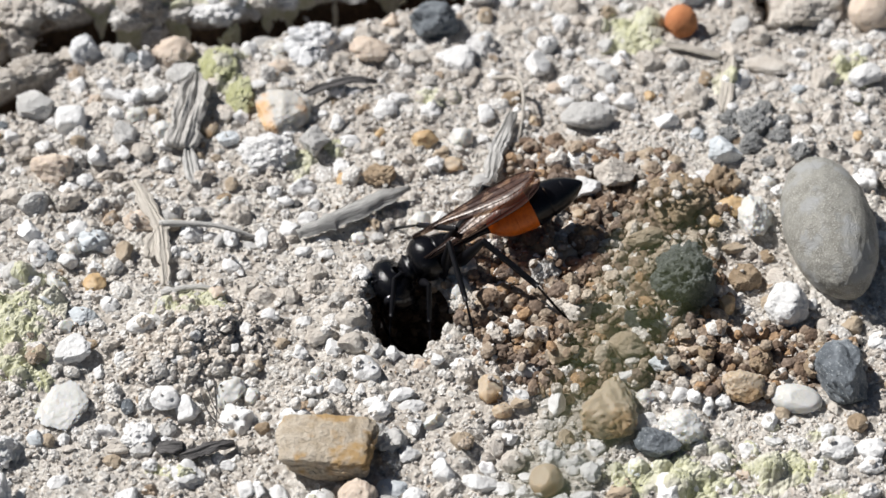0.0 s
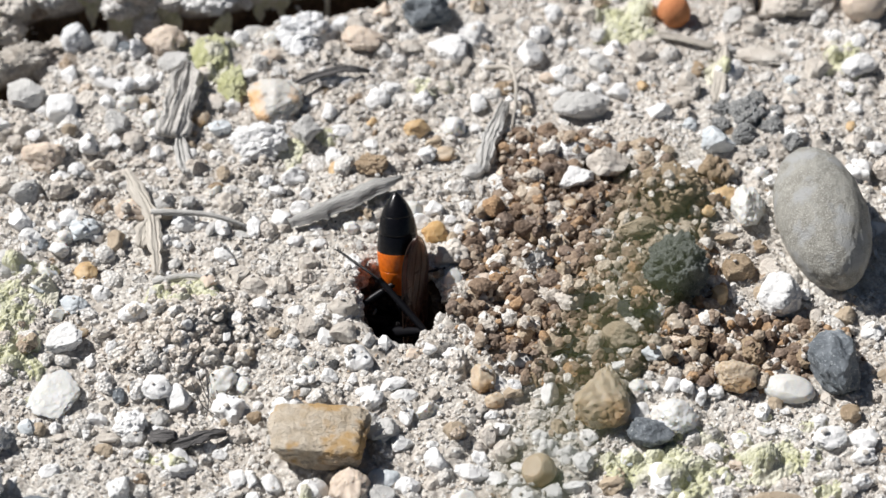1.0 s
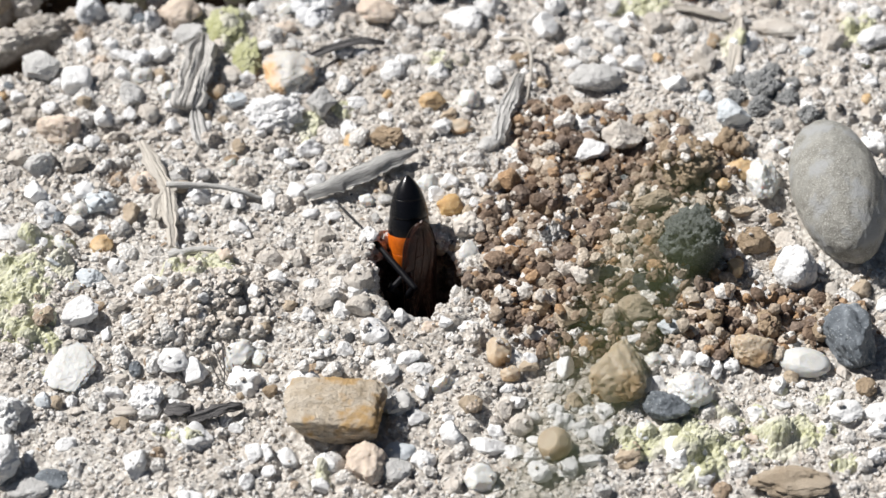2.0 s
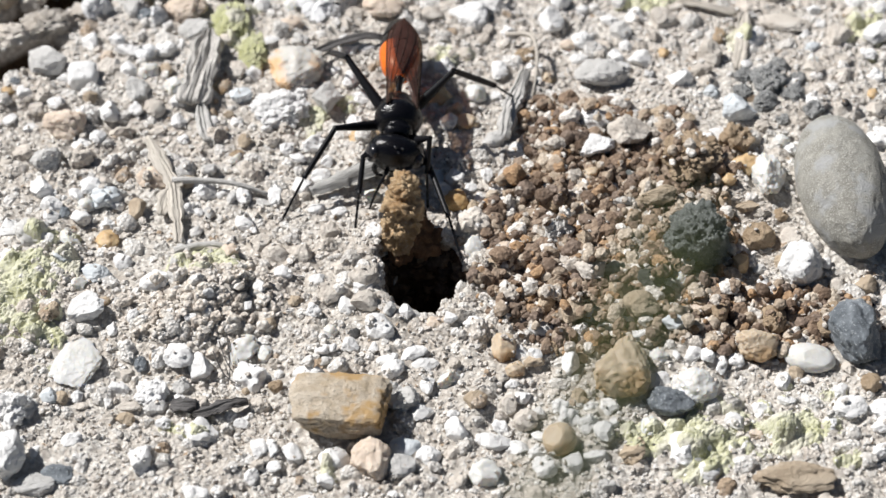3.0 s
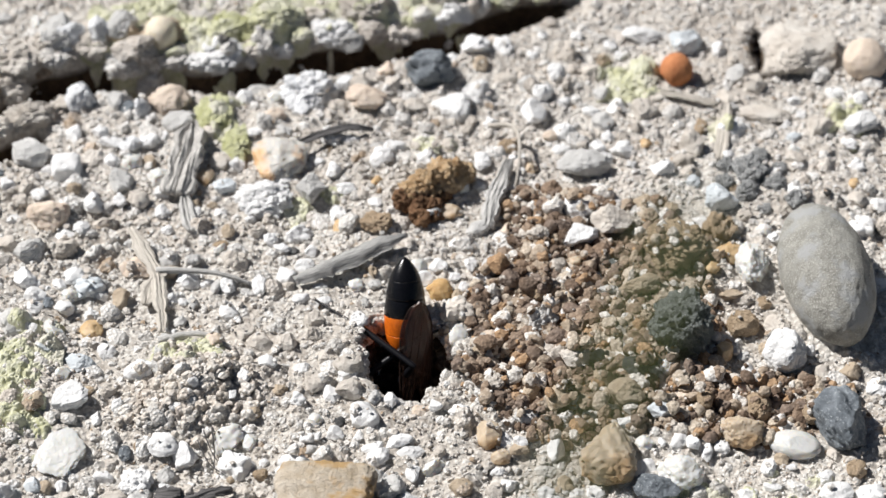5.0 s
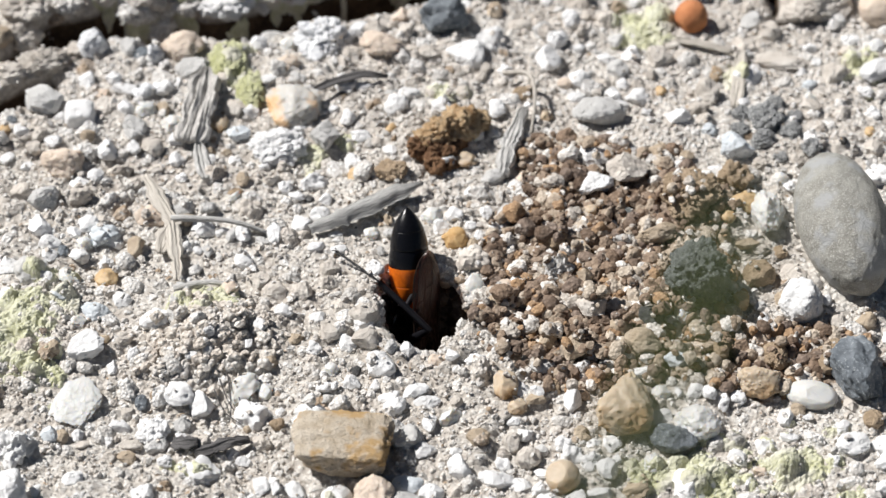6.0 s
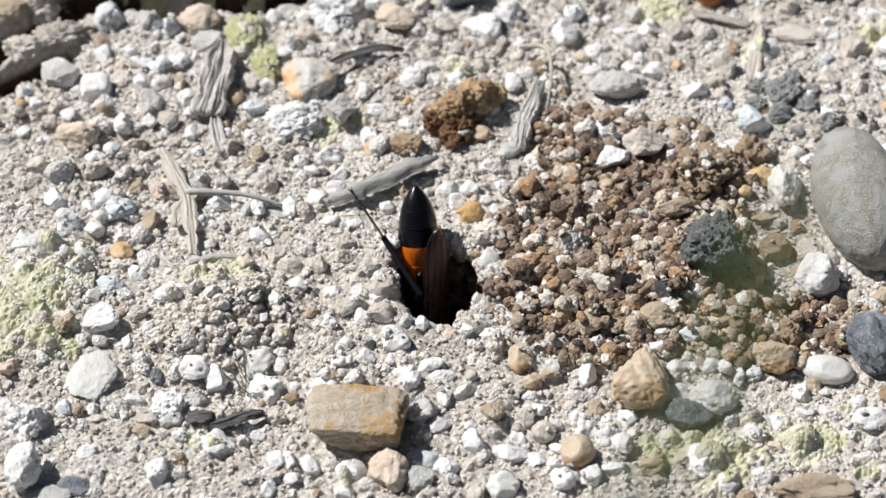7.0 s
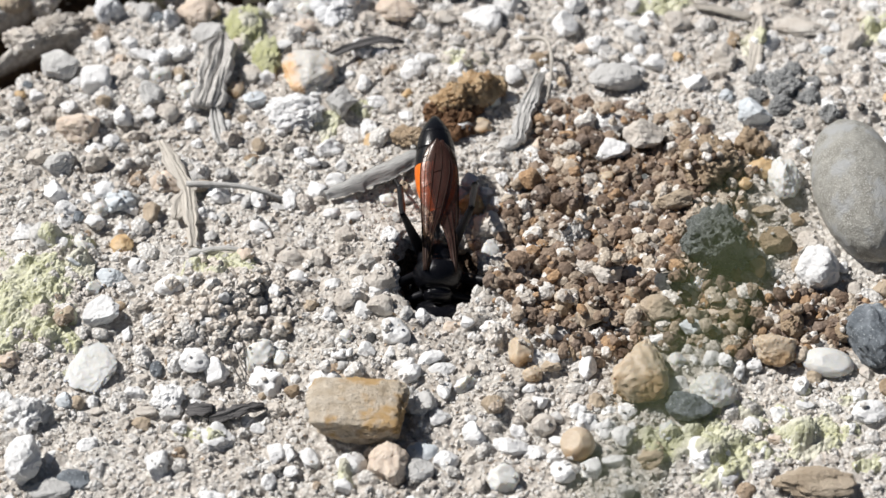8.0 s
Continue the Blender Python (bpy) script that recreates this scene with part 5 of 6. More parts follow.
strip("plant_stalk", "shrivelled grey plant stalk with lengthwise wrinkles", [(-19.3, 18.8, 1.3), (-19.4, 16.4, 1.3), (-19.7, 13.9, 1.1), (-20.05, 11.4, 0.6)], 2.5, 0.36, WRINKLED, ridges=5, curl=0.12, seed=2, taper=(0.25, 1.0), fray=0.10)
strip("plant_stalk", "shrivelled grey plant stalk with lengthwise wrinkles", [(-19.44, 11.47, 0.5), (-19.08, 9.29, 0.5), (-18.69, 7.56, 0.4)], 1.1, 0.15, DRY, ridges=4, seed=5)
strip("leaf_strip", "dry grey leaf strip curling beside the burrow", [(-10.9, 1.75, 0.8), (-8.9, 2.6, 1.1), (-6.9, 3.75, 1.2), (-4.9, 5.0, 1.2), (-2.9, 6.1, 1.0)], 1.7, 0.12, LEAF, ridges=1.6, curl=-0.6, fray=0.10, seed=3, taper=(0.5, 0.12))
strip("plant_stalk", "flat pale dry stem pressed into the ground", [(-23.04, 7.50, 0.9), (-22.05, 5.32, 0.8), (-20.85, 2.76, 0.7), (-20.28, -0.42, 0.7), (-19.90, -3.15, 0.5)], 1.2, 0.14, PALE, ridges=3, curl=0.1, seed=7, fray=0.15, covered=True)
strip("plant_stalk", "flat pale dry stem pressed into the ground", [(-20.08, 3.35, 0.7), (-21.09, 1.70, 0.6), (-21.35, -0.21, 0.5)], 1.1, 0.12, PALE, ridges=3, seed=8, fray=0.2, covered=True)
twig("twig", "thin grey twig lying on the gravel", [(-20.85, 2.96, 0.9), (-18.00, 2.74, 1), (-15.97, 2.26, 0.9), (-13.96, 1.75, 0.5)], 0.26, DRY, seed=3)
twig("twig", "thin grey twig lying on the gravel", [(-20.14, -4.16, 0.5), (-18.38, -3.80, 0.7), (-16.81, -3.91, 0.7), (-15.00, -4.88, 0.4)], 0.3, DRY, seed=4)
strip("plant_stalk", "curved dark grey dry leaf blade", [(-11.50, 16.81, 0.7), (-9.60, 17.76, 1), (-7.49, 18.42, 1), (-5.57, 18.63, 0.6)], 0.85, 0.14, BARK, ridges=2, seed=9, taper=(0.5, 0.3))
strip("plant_stalk", "fibrous grey dry stalk leaning in the gravel", [(4.7, 14.6, 0.9), (3.75, 11.3, 1.0), (3.2, 9.3, 0.9), (2.9, 7.6, 0.5)], 1.3, 0.26, DRY, ridges=4, curl=-0.1, seed=11, taper=(0.45, 0.9), fray=0.12)
twig("rootlet", "pale hooked rootlet standing out of the gravel", [(3.20, 18.82, 1), (4.96, 17.97, 1.6), (5.45, 16.03, 1.8), (5.37, 13.92, 1.4), (5.08, 11.98, 0.6)], 0.2, PALE, seed=6)
strip("bark_flake", "dark charred bark flake on the gravel", [(-19.2, -18.2, 0.5), (-18.4, -18.4, 0.7), (-17.5, -18.4, 0.6)], 1.2, 0.18, BARK, ridges=2, curl=0.1, seed=12, fray=0.10)
strip("bark_flake", "dark charred bark flake on the gravel", [(-17.7, -19.0, 0.4), (-16.7, -18.9, 0.7), (-15.5, -18.4, 0.8), (-14.2, -18.0, 0.6)], 0.95, 0.2, BARK, ridges=3, curl=-0.1, seed=14, fray=0.10)
twig("rootlet", "thin dark root hair in the gravel", [(-16.49, -12.36, 0.4), (-15.80, -14.25, 0.5), (-14.98, -15.68, 0.4)], 0.05, BARK, seed=20)
twig("rootlet", "thin dark root hair in the gravel", [(-15.94, -12.10, 0.4), (-15.59, -14.59, 0.6), (-15.62, -16.18, 0.4)], 0.05, BARK, seed=21)
twig("rootlet", "thin dark root hair in the gravel", [(-16.81, -13.23, 0.5), (-15.94, -15.17, 0.4), (-14.76, -16.34, 0.3)], 0.05, BARK, seed=22)
twig("rootlet", "thin dark root hair in the gravel", [(-15.31, -13.13, 0.4), (-14.83, -14.76, 0.5), (-14.05, -15.75, 0.2)], 0.05, BARK, seed=23)
strip("plant_stalk", "thin pale grey dry stalk lying flat", [(16.5, 23.2, 0.5), (18.75, 22.6, 0.6), (20.95, 21.8, 0.5)], 0.75, 0.15, PALE, ridges=3, seed=15)
strip("plant_stalk", "pale grey dry stalk lying flat", [(21.6, 21.9, 0.5), (21.1, 18.6, 0.6), (20.5, 15.3, 0.4)], 1.1, 0.15, PALE, ridges=3, seed=16)
twig("rootlet", "pale dry rootlet across the ground", [(-28.86, 5.74, 0.3), (-27.29, 6.54, 0.5), (-26.26, 8.67, 0.5)], 0.12, PALE, seed=30)
twig("rootlet", "pale dry rootlet across the ground", [(2.27, -0.21, 0.5), (3.07, 0.82, 0.9), (4.08, 0.84, 0.6)], 0.1, PALE, seed=31)
twig("rootlet", "pale dry rootlet across the ground", [(12.52, 9.74, 0.4), (14.03, 7.95, 0.9), (15.03, 7.16, 0.5)], 0.08, PALE, seed=32)

# ---- gravel and grit between the stones ----
scatter("crust_rubble", gravel_mat, 4, 2600, 1.0, 2.6, 10, lambda x, y: np.exp(-((y - crack_line(x) - 2.5) / 0.8) ** 2) * (x < 14), "grey rubble along the edge of the raised crust", "rubble", 10, 0.16, 0.1, 0.0, 0.05, (-38, 16, 18, 40))
scatter("gravel", gravel_mat, 3, 620, 0.9, 1.9, 11, lambda x, y: pale(x, y), "white, grey and beige limestone gravel chips", "gravel", 7, 0.16, -0.22, 0.0, 0.02, (-36, 36, -31, 37))
scatter("fine_gravel", gravel_mat, 2, 3600, 0.35, 0.95, 12, pale, "fine pale gravel of limestone and quartz", "gravel", 7, 0.16, -0.15, 0.0, 0.05, (-36, 36, -31, 37))
scatter("crumb_mound", mound_mat, 2, 4200, 0.28, 0.95, 18, lambda x, y: np.clip(1.25 - np.hypot((x - MOUND[0]) / 4.3, (y - MOUND[1]) / 4.0) + 0.3 * cloud(np.stack([x, y, 0 * x], 1), 19), 0, 1) ** 1.5, "small heap of beige earth crumbs", "soil", 4, 0.22, 0.1, 0.1, 0.2, (MOUND[0] - 6, MOUND[0] + 6, MOUND[1] - 6, MOUND[1] + 6))
scatter("soil_crumb_heap", crumb_mat, 3, 18000, 0.4, 1.4, 14, brown, "brown crumbs of dug-out soil beside the burrow", "soil", 9, 0.17, 0.30, 0.3, 0.16, (-6, 36, -18, 20), False)
scatter("fine_soil", crumb_mat, 2, 8000, 0.22, 0.6, 15, brown, "fine brown soil crumbs beside the burrow", "soil", 4, 0.22, 0.3, 0.2, 0.22, (-6, 36, -18, 20))
scatter("grit", grit_mat, 1, 24000, 0.22, 0.58, 13, lambda x, y: 0.25 + 0.75 * pale(x, y), "fine pale grit over the sandy ground", "grit", 0, 0.25, 0.12, 0.0, 0.07, (-36, 36, -31, 37))
scatter("sand", grit_mat, 1, 22000, 0.10, 0.26, 16, lambda x, y: 0.2 + 0.8 * pale(x, y), "pale coarse sand grains between the stones", "sand", 0, 0.25, 0.3, 0.0, 0.18, (-35, 35, -30, 36))


def burrow_wall():
    """Crumbs and small stones that stick out of the burrow's wall below its rim."""
    rng = np.random.default_rng(17)
    n = 900
    a, deep = rng.uniform(0, 6.283, n), 7.0 * rng.random(n) ** 1.5
    wob = 1 + 0.07 * np.sin(3 * a + 0.6) + 0.05 * np.sin(5 * a + 2.0) + 0.04 * np.sin(9 * a + 1) + 0.02 * np.sin(14 * a)
    e = (1.04 - 0.011 * deep) * wob
    x, y = HOLE[0] + HOLE_R[0] * e * np.cos(a), HOLE[1] + HOLE_R[1] * e * np.sin(a)
    size = rng.uniform(0.16, 0.55, n)
    rim = deep < 1.3
    grains("rim_grit", grit_mat, 2, x[rim], y[rim], 0.35 - deep[rim], size[rim] * 0.9, rng, "pale grit crumbling along the burrow's rim", "grit", 6, 0.15)
    # crumbs below the rim use the soil colour with painted shade
    grains("burrow_wall_soil", shaded_soil_mat, 2, x[~rim], y[~rim], 0.35 - deep[~rim], size[~rim], rng, "brown soil crumbs in the burrow's wall", "soil", 4, 0.2)


burrow_wall()

# ---- wasp ----


def build_wasp():
    """The digger wasp, facing +y, its origin in the middle of the thorax; millimetres scaled at the end."""
    wasp = new("wasp")
    tagged(wasp, "black digger wasp with an orange-banded abdomen and smoky wings", "wasp")

    def lump(name, rows, material, parent, label="", steps=5, around=24, at=(0, 0, 0)):
        v, f = scaled(lathe(curve_rows(rows, steps), around))
        ob = part(name, mesh_of(name, v, f, material), parent, label)
        ob.location = [c * MM for c in at]
        return ob

    thorax = lump("thorax", [(2.35, 0.27, 0.21, -0.1), (2.2, 0.81, 0.63, -0.05), (1.75, 1.06, 0.84, 0.0), (1.45, 0.95, 0.892, 0.0), (1.2, 1.35, 1.26, 0.05), (0.5, 1.71, 1.6, 0.08), (-0.2, 1.66, 1.55, 0.05), (-0.6, 1.38, 1.34, 0.02), (-0.85, 1.43, 1.28, 0.0), (-1.6, 1.24, 1.16, -0.08), (-2.2, 0.81, 0.788, -0.2), (-2.55, 0.324, 0.315, -0.3)], DULL, wasp)
    # collar and scutellum, raised plates on the back
    for name, y, z, a, b, c in (("collar", 1.72, 0.62, 0.85, 0.26, 0.22), ("scutellum", -0.62, 1.12, 0.72, 0.30, 0.26)):
        v, f = BALLS[3]
        part(name, mesh_of(name, ((v * (a, b, c) + (0, y, z)) * MM).tolist(), f.tolist(), BLACK), thorax)
    for sx in (-1, 1):
        v, f = BALLS[3]
        part("tegula", mesh_of("tegula", ((v * (0.24, 0.38, 0.18) + (sx * 1.22, 0.55, 0.85)) * MM).tolist(), f.tolist(), BLACK), thorax)
    head = lump("head", [(-0.95, 0.35, 0.3, 0.1), (-0.75, 1.25, 0.85, 0.05), (-0.3, 1.72, 1.2, 0.0), (0.2, 1.78, 1.32, -0.1), (0.65, 1.5, 1.2, -0.2), (1.0, 1.0, 0.95, -0.35), (1.2, 0.5, 0.5, -0.5)], DULL, wasp, around=28)
    head.matrix_basis = pose(0, 3.2 * MM, -0.5 * MM, -48, 0, 0) @ Matrix.Diagonal((1.12, 1.20, 1.2, 1))
    for sx in (-1, 1):
        v, f = BALLS[4]
        part("eye", mesh_of("eye", ((v * (0.50, 0.62, 1.02) + (sx * 1.42, 0.28, -0.08)) * MM).tolist(), f.tolist(), EYE_MAT), head, "glossy dark compound eye")
        v, f = scaled(tube(curve_rows([(sx * 0.75, 0.75, -0.95), (sx * 0.95, 1.05, -1.5), (sx * 0.75, 1.35, -2.05), (sx * 0.25, 1.45, -2.35)], 5), np.linspace(0.27, 0.07, 16), 10))
        part("mandible", mesh_of("mandible", v, f, BLACK), head)
        pts = curve_rows([(sx * 0.32, 1.15, 0.0), (sx * 0.5, 1.75, 0.15), (sx * 0.75, 2.7, -0.35), (sx * 0.85, 3.9, -1.5), (sx * 0.75, 4.7, -2.9), (sx * 0.5, 5.1, -3.9)], 9)
        rad = [0.15 if i < 5 else (0.105 if i % 4 else 0.085) * (1 - 0.35 * i / len(pts)) for i in range(len(pts))]
        v, f = scaled(tube(pts, rad, 8))
        part("antenna", mesh_of("antenna", v, f, BLACK), head)
    for sx, y in ((-0.22, -0.15), (0.22, -0.15), (0, 0.12)):
        v, f = BALLS[2]
        part("ocellus", mesh_of("ocellus", ((v * 0.09 + (sx, y, 1.28)) * MM).tolist(), f.tolist(), EYE_MAT), head)
    # abdomen: stalk, orange part and black end, hung at the joint behind the thorax
    abdomen = lump("abdomen", [(0.25, 0.2, 0.2, 0), (-0.5, 0.22, 0.22, 0.05), (-1.5, 0.26, 0.26, 0.12), (-2.1, 0.42, 0.40, 0.12), (-2.45, 0.6, 0.56, 0.1)], BLACK, wasp)
    lump("orange_band", [(-2.05, 0.389, 0.375, 0.12), (-2.6, 0.884, 0.837, 0.08), (-3.3, 1.24, 1.16, 0.02), (-3.95, 1.4, 1.31, 0.0), (-4.02, 1.37, 1.29, 0.0), (-4.1, 1.42, 1.32, 0.0), (-4.9, 1.5, 1.43, 0.0), (-5.35, 1.5, 1.43, 0.0), (-5.42, 1.48, 1.39, 0.0)], ORANGE, abdomen, "orange-red front half of the abdomen", 4, 32)
    lump("black_tip", [(-5.30, 1.45, 1.37, 0), (-5.46, 1.5, 1.43, 0), (-6.1, 1.46, 1.39, 0), (-6.6, 1.35, 1.29, 0), (-6.66, 1.3, 1.24, 0), (-6.74, 1.38, 1.3, 0), (-7.4, 1.26, 1.2, -0.02), (-7.9, 1.12, 1.08, -0.04), (-7.96, 1.07, 1.02, -0.04), (-8.03, 1.09, 1.04, -0.04), (-8.6, 0.826, 0.79, -0.08), (-9.1, 0.479, 0.455, -0.1), (-9.4, 0.204, 0.191, -0.12), (-9.5, 0.0599, 0.0599, -0.12)], BLACK, abdomen, "glossy black abdomen tip", 4, 32)
    # wings, each a thin membrane with raised veins, hinged at its root
    wings = []
    for sx in (-1, 1):
        rim_a = curve_rows([(0, 0), (0.1, -2.4), (0.25, -5.25), (0.25, -7.7), (-0.2, -9.1), (-0.75, -9.65)], 6)
        rim_b = curve_rows([(-0.25, 0.05), (-0.62, -2.2), (-1.45, -4.6), (-2.0, -7.1), (-1.7, -8.75), (-0.9, -9.7)], 6)
        n, m = len(rim_a), 9
        v, f = [], []
        for lay in (0.012, -0.012):
            for i in range(n):
                for k in range(m):
                    s = k / (m - 1)
                    x, y = rim_a[i] * (1 - s) + rim_b[i] * s
                    v.append((sx * x, y, lay + 0.05 * math.sin(s * 9) * min(1, i / 6) + 0.25 * math.sin(math.pi * s)))
        L = n * m
        for i in range(n - 1):
            for k in range(m - 1):
                a = i * m + k
                f += [(a, a + 1, a + m + 1, a + m), (L + a, L + a + m, L + a + m + 1, L + a + 1)]
        wing = part("wing", mesh_of("wing", *scaled((v, f)), WING), wasp, "smoky brown translucent folded wing")
        wings.append(wing)
        for lane, stop in ((0, n), (1, n - 6), (3, n - 8), (5, n - 4), (7, n - 9)):
            pts = [v[i * m + lane] for i in range(0, stop)]
            pv, pf = scaled(tube([(p[0], p[1], p[2] + 0.035) for p in pts], np.linspace(0.07 if lane == 0 else 0.026, 0.016, len(pts)), 6))
            part("vein", mesh_of("vein", pv, pf, VEIN), wing)
        for i, a, b in ((14, 1, 3), (17, 3, 5), (11, 5, 7), (20, 0, 1)):
            pv, pf = scaled(tube([(v[i * m + a][0], v[i * m + a][1], v[i * m + a][2] + 0.02), (v[(i + 1) * m + b][0], v[(i + 1) * m + b][1], v[(i + 1) * m + b][2] + 0.02)], [0.022, 0.022], 6))
            part("vein", mesh_of("vein", pv, pf, VEIN), wing)
    # legs: thigh, shin and foot of each
    legs = {}
    for key, hy, hz, lengths, fat in (("front", 1.35, -0.95, (3.0, 2.6, 2.8), 1.0), ("middle", -0.2, -1.1, (4.3, 4.2, 3.4), 1.12), ("hind", -1.55, -0.95, (4.9, 4.8, 4.0), 1.25)):
        for sx in (-1, 1):
            lf, lt, ls = lengths
            a = part("femur", mesh_of("femur", *scaled(lathe(curve_rows([(-0.25, 0.16, 0.16, 0), (0.1, 0.34 * fat, 0.36 * fat, 0), (lf * 0.35, 0.30 * fat, 0.33 * fat, 0), (lf * 0.8, 0.20 * fat, 0.21 * fat, 0), (lf + 0.1, 0.17 * fat, 0.17 * fat, 0)], 4), 12)), LIMB), wasp)
            spikes = [tube([(0, lt * q, 0), (0.30 * sg, lt * q + 0.35, -0.12)], [0.035, 0.008], 5) for q, sg in ((0.3, 1), (0.5, -1), (0.65, 1), (0.8, -1), (0.95, 1), (0.95, -1))]
            b = part("tibia", mesh_of("tibia", *scaled(joined(lathe(curve_rows([(-0.12, 0.13, 0.13, 0), (0.05, 0.17 * fat, 0.17 * fat, 0), (lt * 0.55, 0.19 * fat, 0.19 * fat, 0), (lt, 0.17 * fat, 0.17 * fat, 0)], 4), 10), *spikes)), LIMB), wasp)
            rows = []
            for k in range(5):
                y0, y1 = ls * (0, 0.42, 0.62, 0.78, 0.88)[k], ls * (0.42, 0.62, 0.78, 0.88, 1.0)[k]
                rows += [(y0 + 0.02, 0.075, 0.075, 0), (y1 - 0.08, 0.105, 0.105, 0), (y1, 0.085, 0.085, 0)]
            claws = [tube([(0, ls - 0.05, 0), (0.13 * sg, ls + 0.18, 0.05), (0.16 * sg, ls + 0.3, -0.08)], [0.05, 0.04, 0.01], 5) for sg in (-1, 1)]
            c = part("tarsus", mesh_of("tarsus", *scaled(joined(lathe(rows, 8), *claws)), LIMB), wasp)
            legs[key, sx] = (a, b, c, Vector((sx * (0.85 if key != "middle" else 0.95), hy, hz)), lengths)
    return wasp, abdomen, wings, legs


wasp, abdomen, wings, legs = build_wasp()


def build_clod():
    """The lump of soil that the wasp pulls from its burrow: a pale ochre ridge with darker crumbs clinging to one end."""
    rng = np.random.default_rng(41)

    def cluster(name, lumps, material, stuck):
        for x, y, z, r in list(lumps):              # crumbs that stick to the lumps
            for _ in range(stuck):
                d = rng.normal(size=3)
                d /= np.linalg.norm(d)
                lumps.append((*(np.array((x, y, z)) + d * r * rng.uniform(0.80, 0.98)), r * rng.uniform(0.08, 0.26)))
        v, f, n = [], [], 0
        for x, y, z, r in lumps:
            q, g = stone_shape(5 if r > 0.5 else 2, rng, 6, 0.62, 0.95, 0.26, 0.20)
            v.append(q * r * rng.uniform(0.85, 1.1, 3) + (x, y, z))
            f.append(g + n)
            n += len(q)
        return mesh_of(name, (np.concatenate(v) * MM).tolist(), np.concatenate(f).tolist(), material)

    ochre = rock("ochre_soil", (0.56, 0.345, 0.17), (0.88, 0.66, 0.41), (0.88, 0.76, 0.58), 0.4, 0.97, 0.35, (0.54, 0.68), 0.45)
    # red-brown crumbs, their colour darkened further for shade below the ridge
    umber = rock("shaded_umber_soil", (0.20, 0.105, 0.055), (0.42, 0.245, 0.135), (0.60, 0.44, 0.29), 0.4, 0.97, 0.35, (0.58, 0.72), 0.7)
    ob = new("soil_clod", cluster("soil_clod", [(-1.3, 0.0, 0.1, 1.15), (-0.2, 0.2, 0.25, 1.30), (1.0, 0.4, 0.35, 1.40), (2.1, 0.5, 0.35, 1.20), (2.9, 0.6, 0.2, 0.8)], ochre, 40))
    part("dark_soil", cluster("dark_soil", [(-2.3, -0.3, 0.0, 0.95), (-1.5, -1.0, -0.1, 0.95), (-1.8, -2.0, -0.4, 0.8), (-0.5, -1.4, -0.3, 0.85), (-0.8, -2.3, -0.5, 0.6), (0.6, -0.9, -0.3, 0.7)], umber, 16), ob, "dark red-brown crumbs clinging to the clod")
    return tagged(ob, "crumbly orange-brown soil clod carried by the wasp", "soil clod")


clod = build_clod()


def build_grass_stem():
    """A thin green stem that stands close before the lens and leans into the view."""
    rng = np.random.default_rng(77)
    pts = [(0.7 * math.sin(i * 0.35), 0.5 * math.sin(i * 0.27 + 1), STEM[3] * i / 30) for i in range(30)] + [(0, 0, STEM[3])]
    v, f = scaled(tube(pts, [0.36 - 0.155 * i / 30 + 0.02 * rng.random() for i in range(31)], 10))
    ob = new("grass_stem", mesh_of("grass_stem", v, f, rock("green_grass", (0.065, 0.085, 0.028), (0.11, 0.135, 0.045), (0.14, 0.16, 0.06), 0.6, 0.6, 0.02, (0.62, 0.75), 0.1)))
    return tagged(ob, "thin green grass stem leaning over the gravel", "grass")


STEM = (-22.8, -104.0, -0.5, 104.4)                                     # foot x, y, z and length
grass_stem = build_grass_stem()


# ---- movement ----
def wasp_pose(x, y, z, away, lift, spin):
    """The thorax at x, y, z; the tail points to the bearing away (degrees from +x) and up by lift; spin rolls the back to the wasp's right."""
    a, e = radians(away), radians(lift)
    ahead = -Vector((math.cos(a) * math.cos(e), math.sin(a) * math.cos(e), math.sin(e)))
    up = Vector((-math.cos(a) * math.sin(e), -math.sin(a) * math.sin(e), math.cos(e)))
    right = ahead.cross(up)
    m = Matrix((right, ahead, up)).transposed().to_4x4()
    return Matrix.Translation((x * MM, y * MM, z * MM)) @ m @ pose(0, 0, 0, 0, spin, 0)


def between(rows, t):
    """The numbers of the rows (time, numbers...) at t, eased."""
    if t <= rows[0][0]:
        return rows[0][1:]
    for a, b in zip(rows, rows[1:]):
        if t <= b[0]:
            k = (t - a[0]) / (b[0] - a[0])
            k = k * 0.5 + 0.5 * k * k * (3 - 2 * k)
            return [p + (q - p) * k for p, q in zip(a[1:], b[1:])]
    return rows[-1][1:]


def bone(start, end, side):
    """A pose at start whose y axis points to end."""
    y = (end - start).normalized()
    x = y.cross(side).normalized()
    m = Matrix((x, y, x.cross(y))).transposed().to_4x4()
    return Matrix.Translation(start * MM) @ m


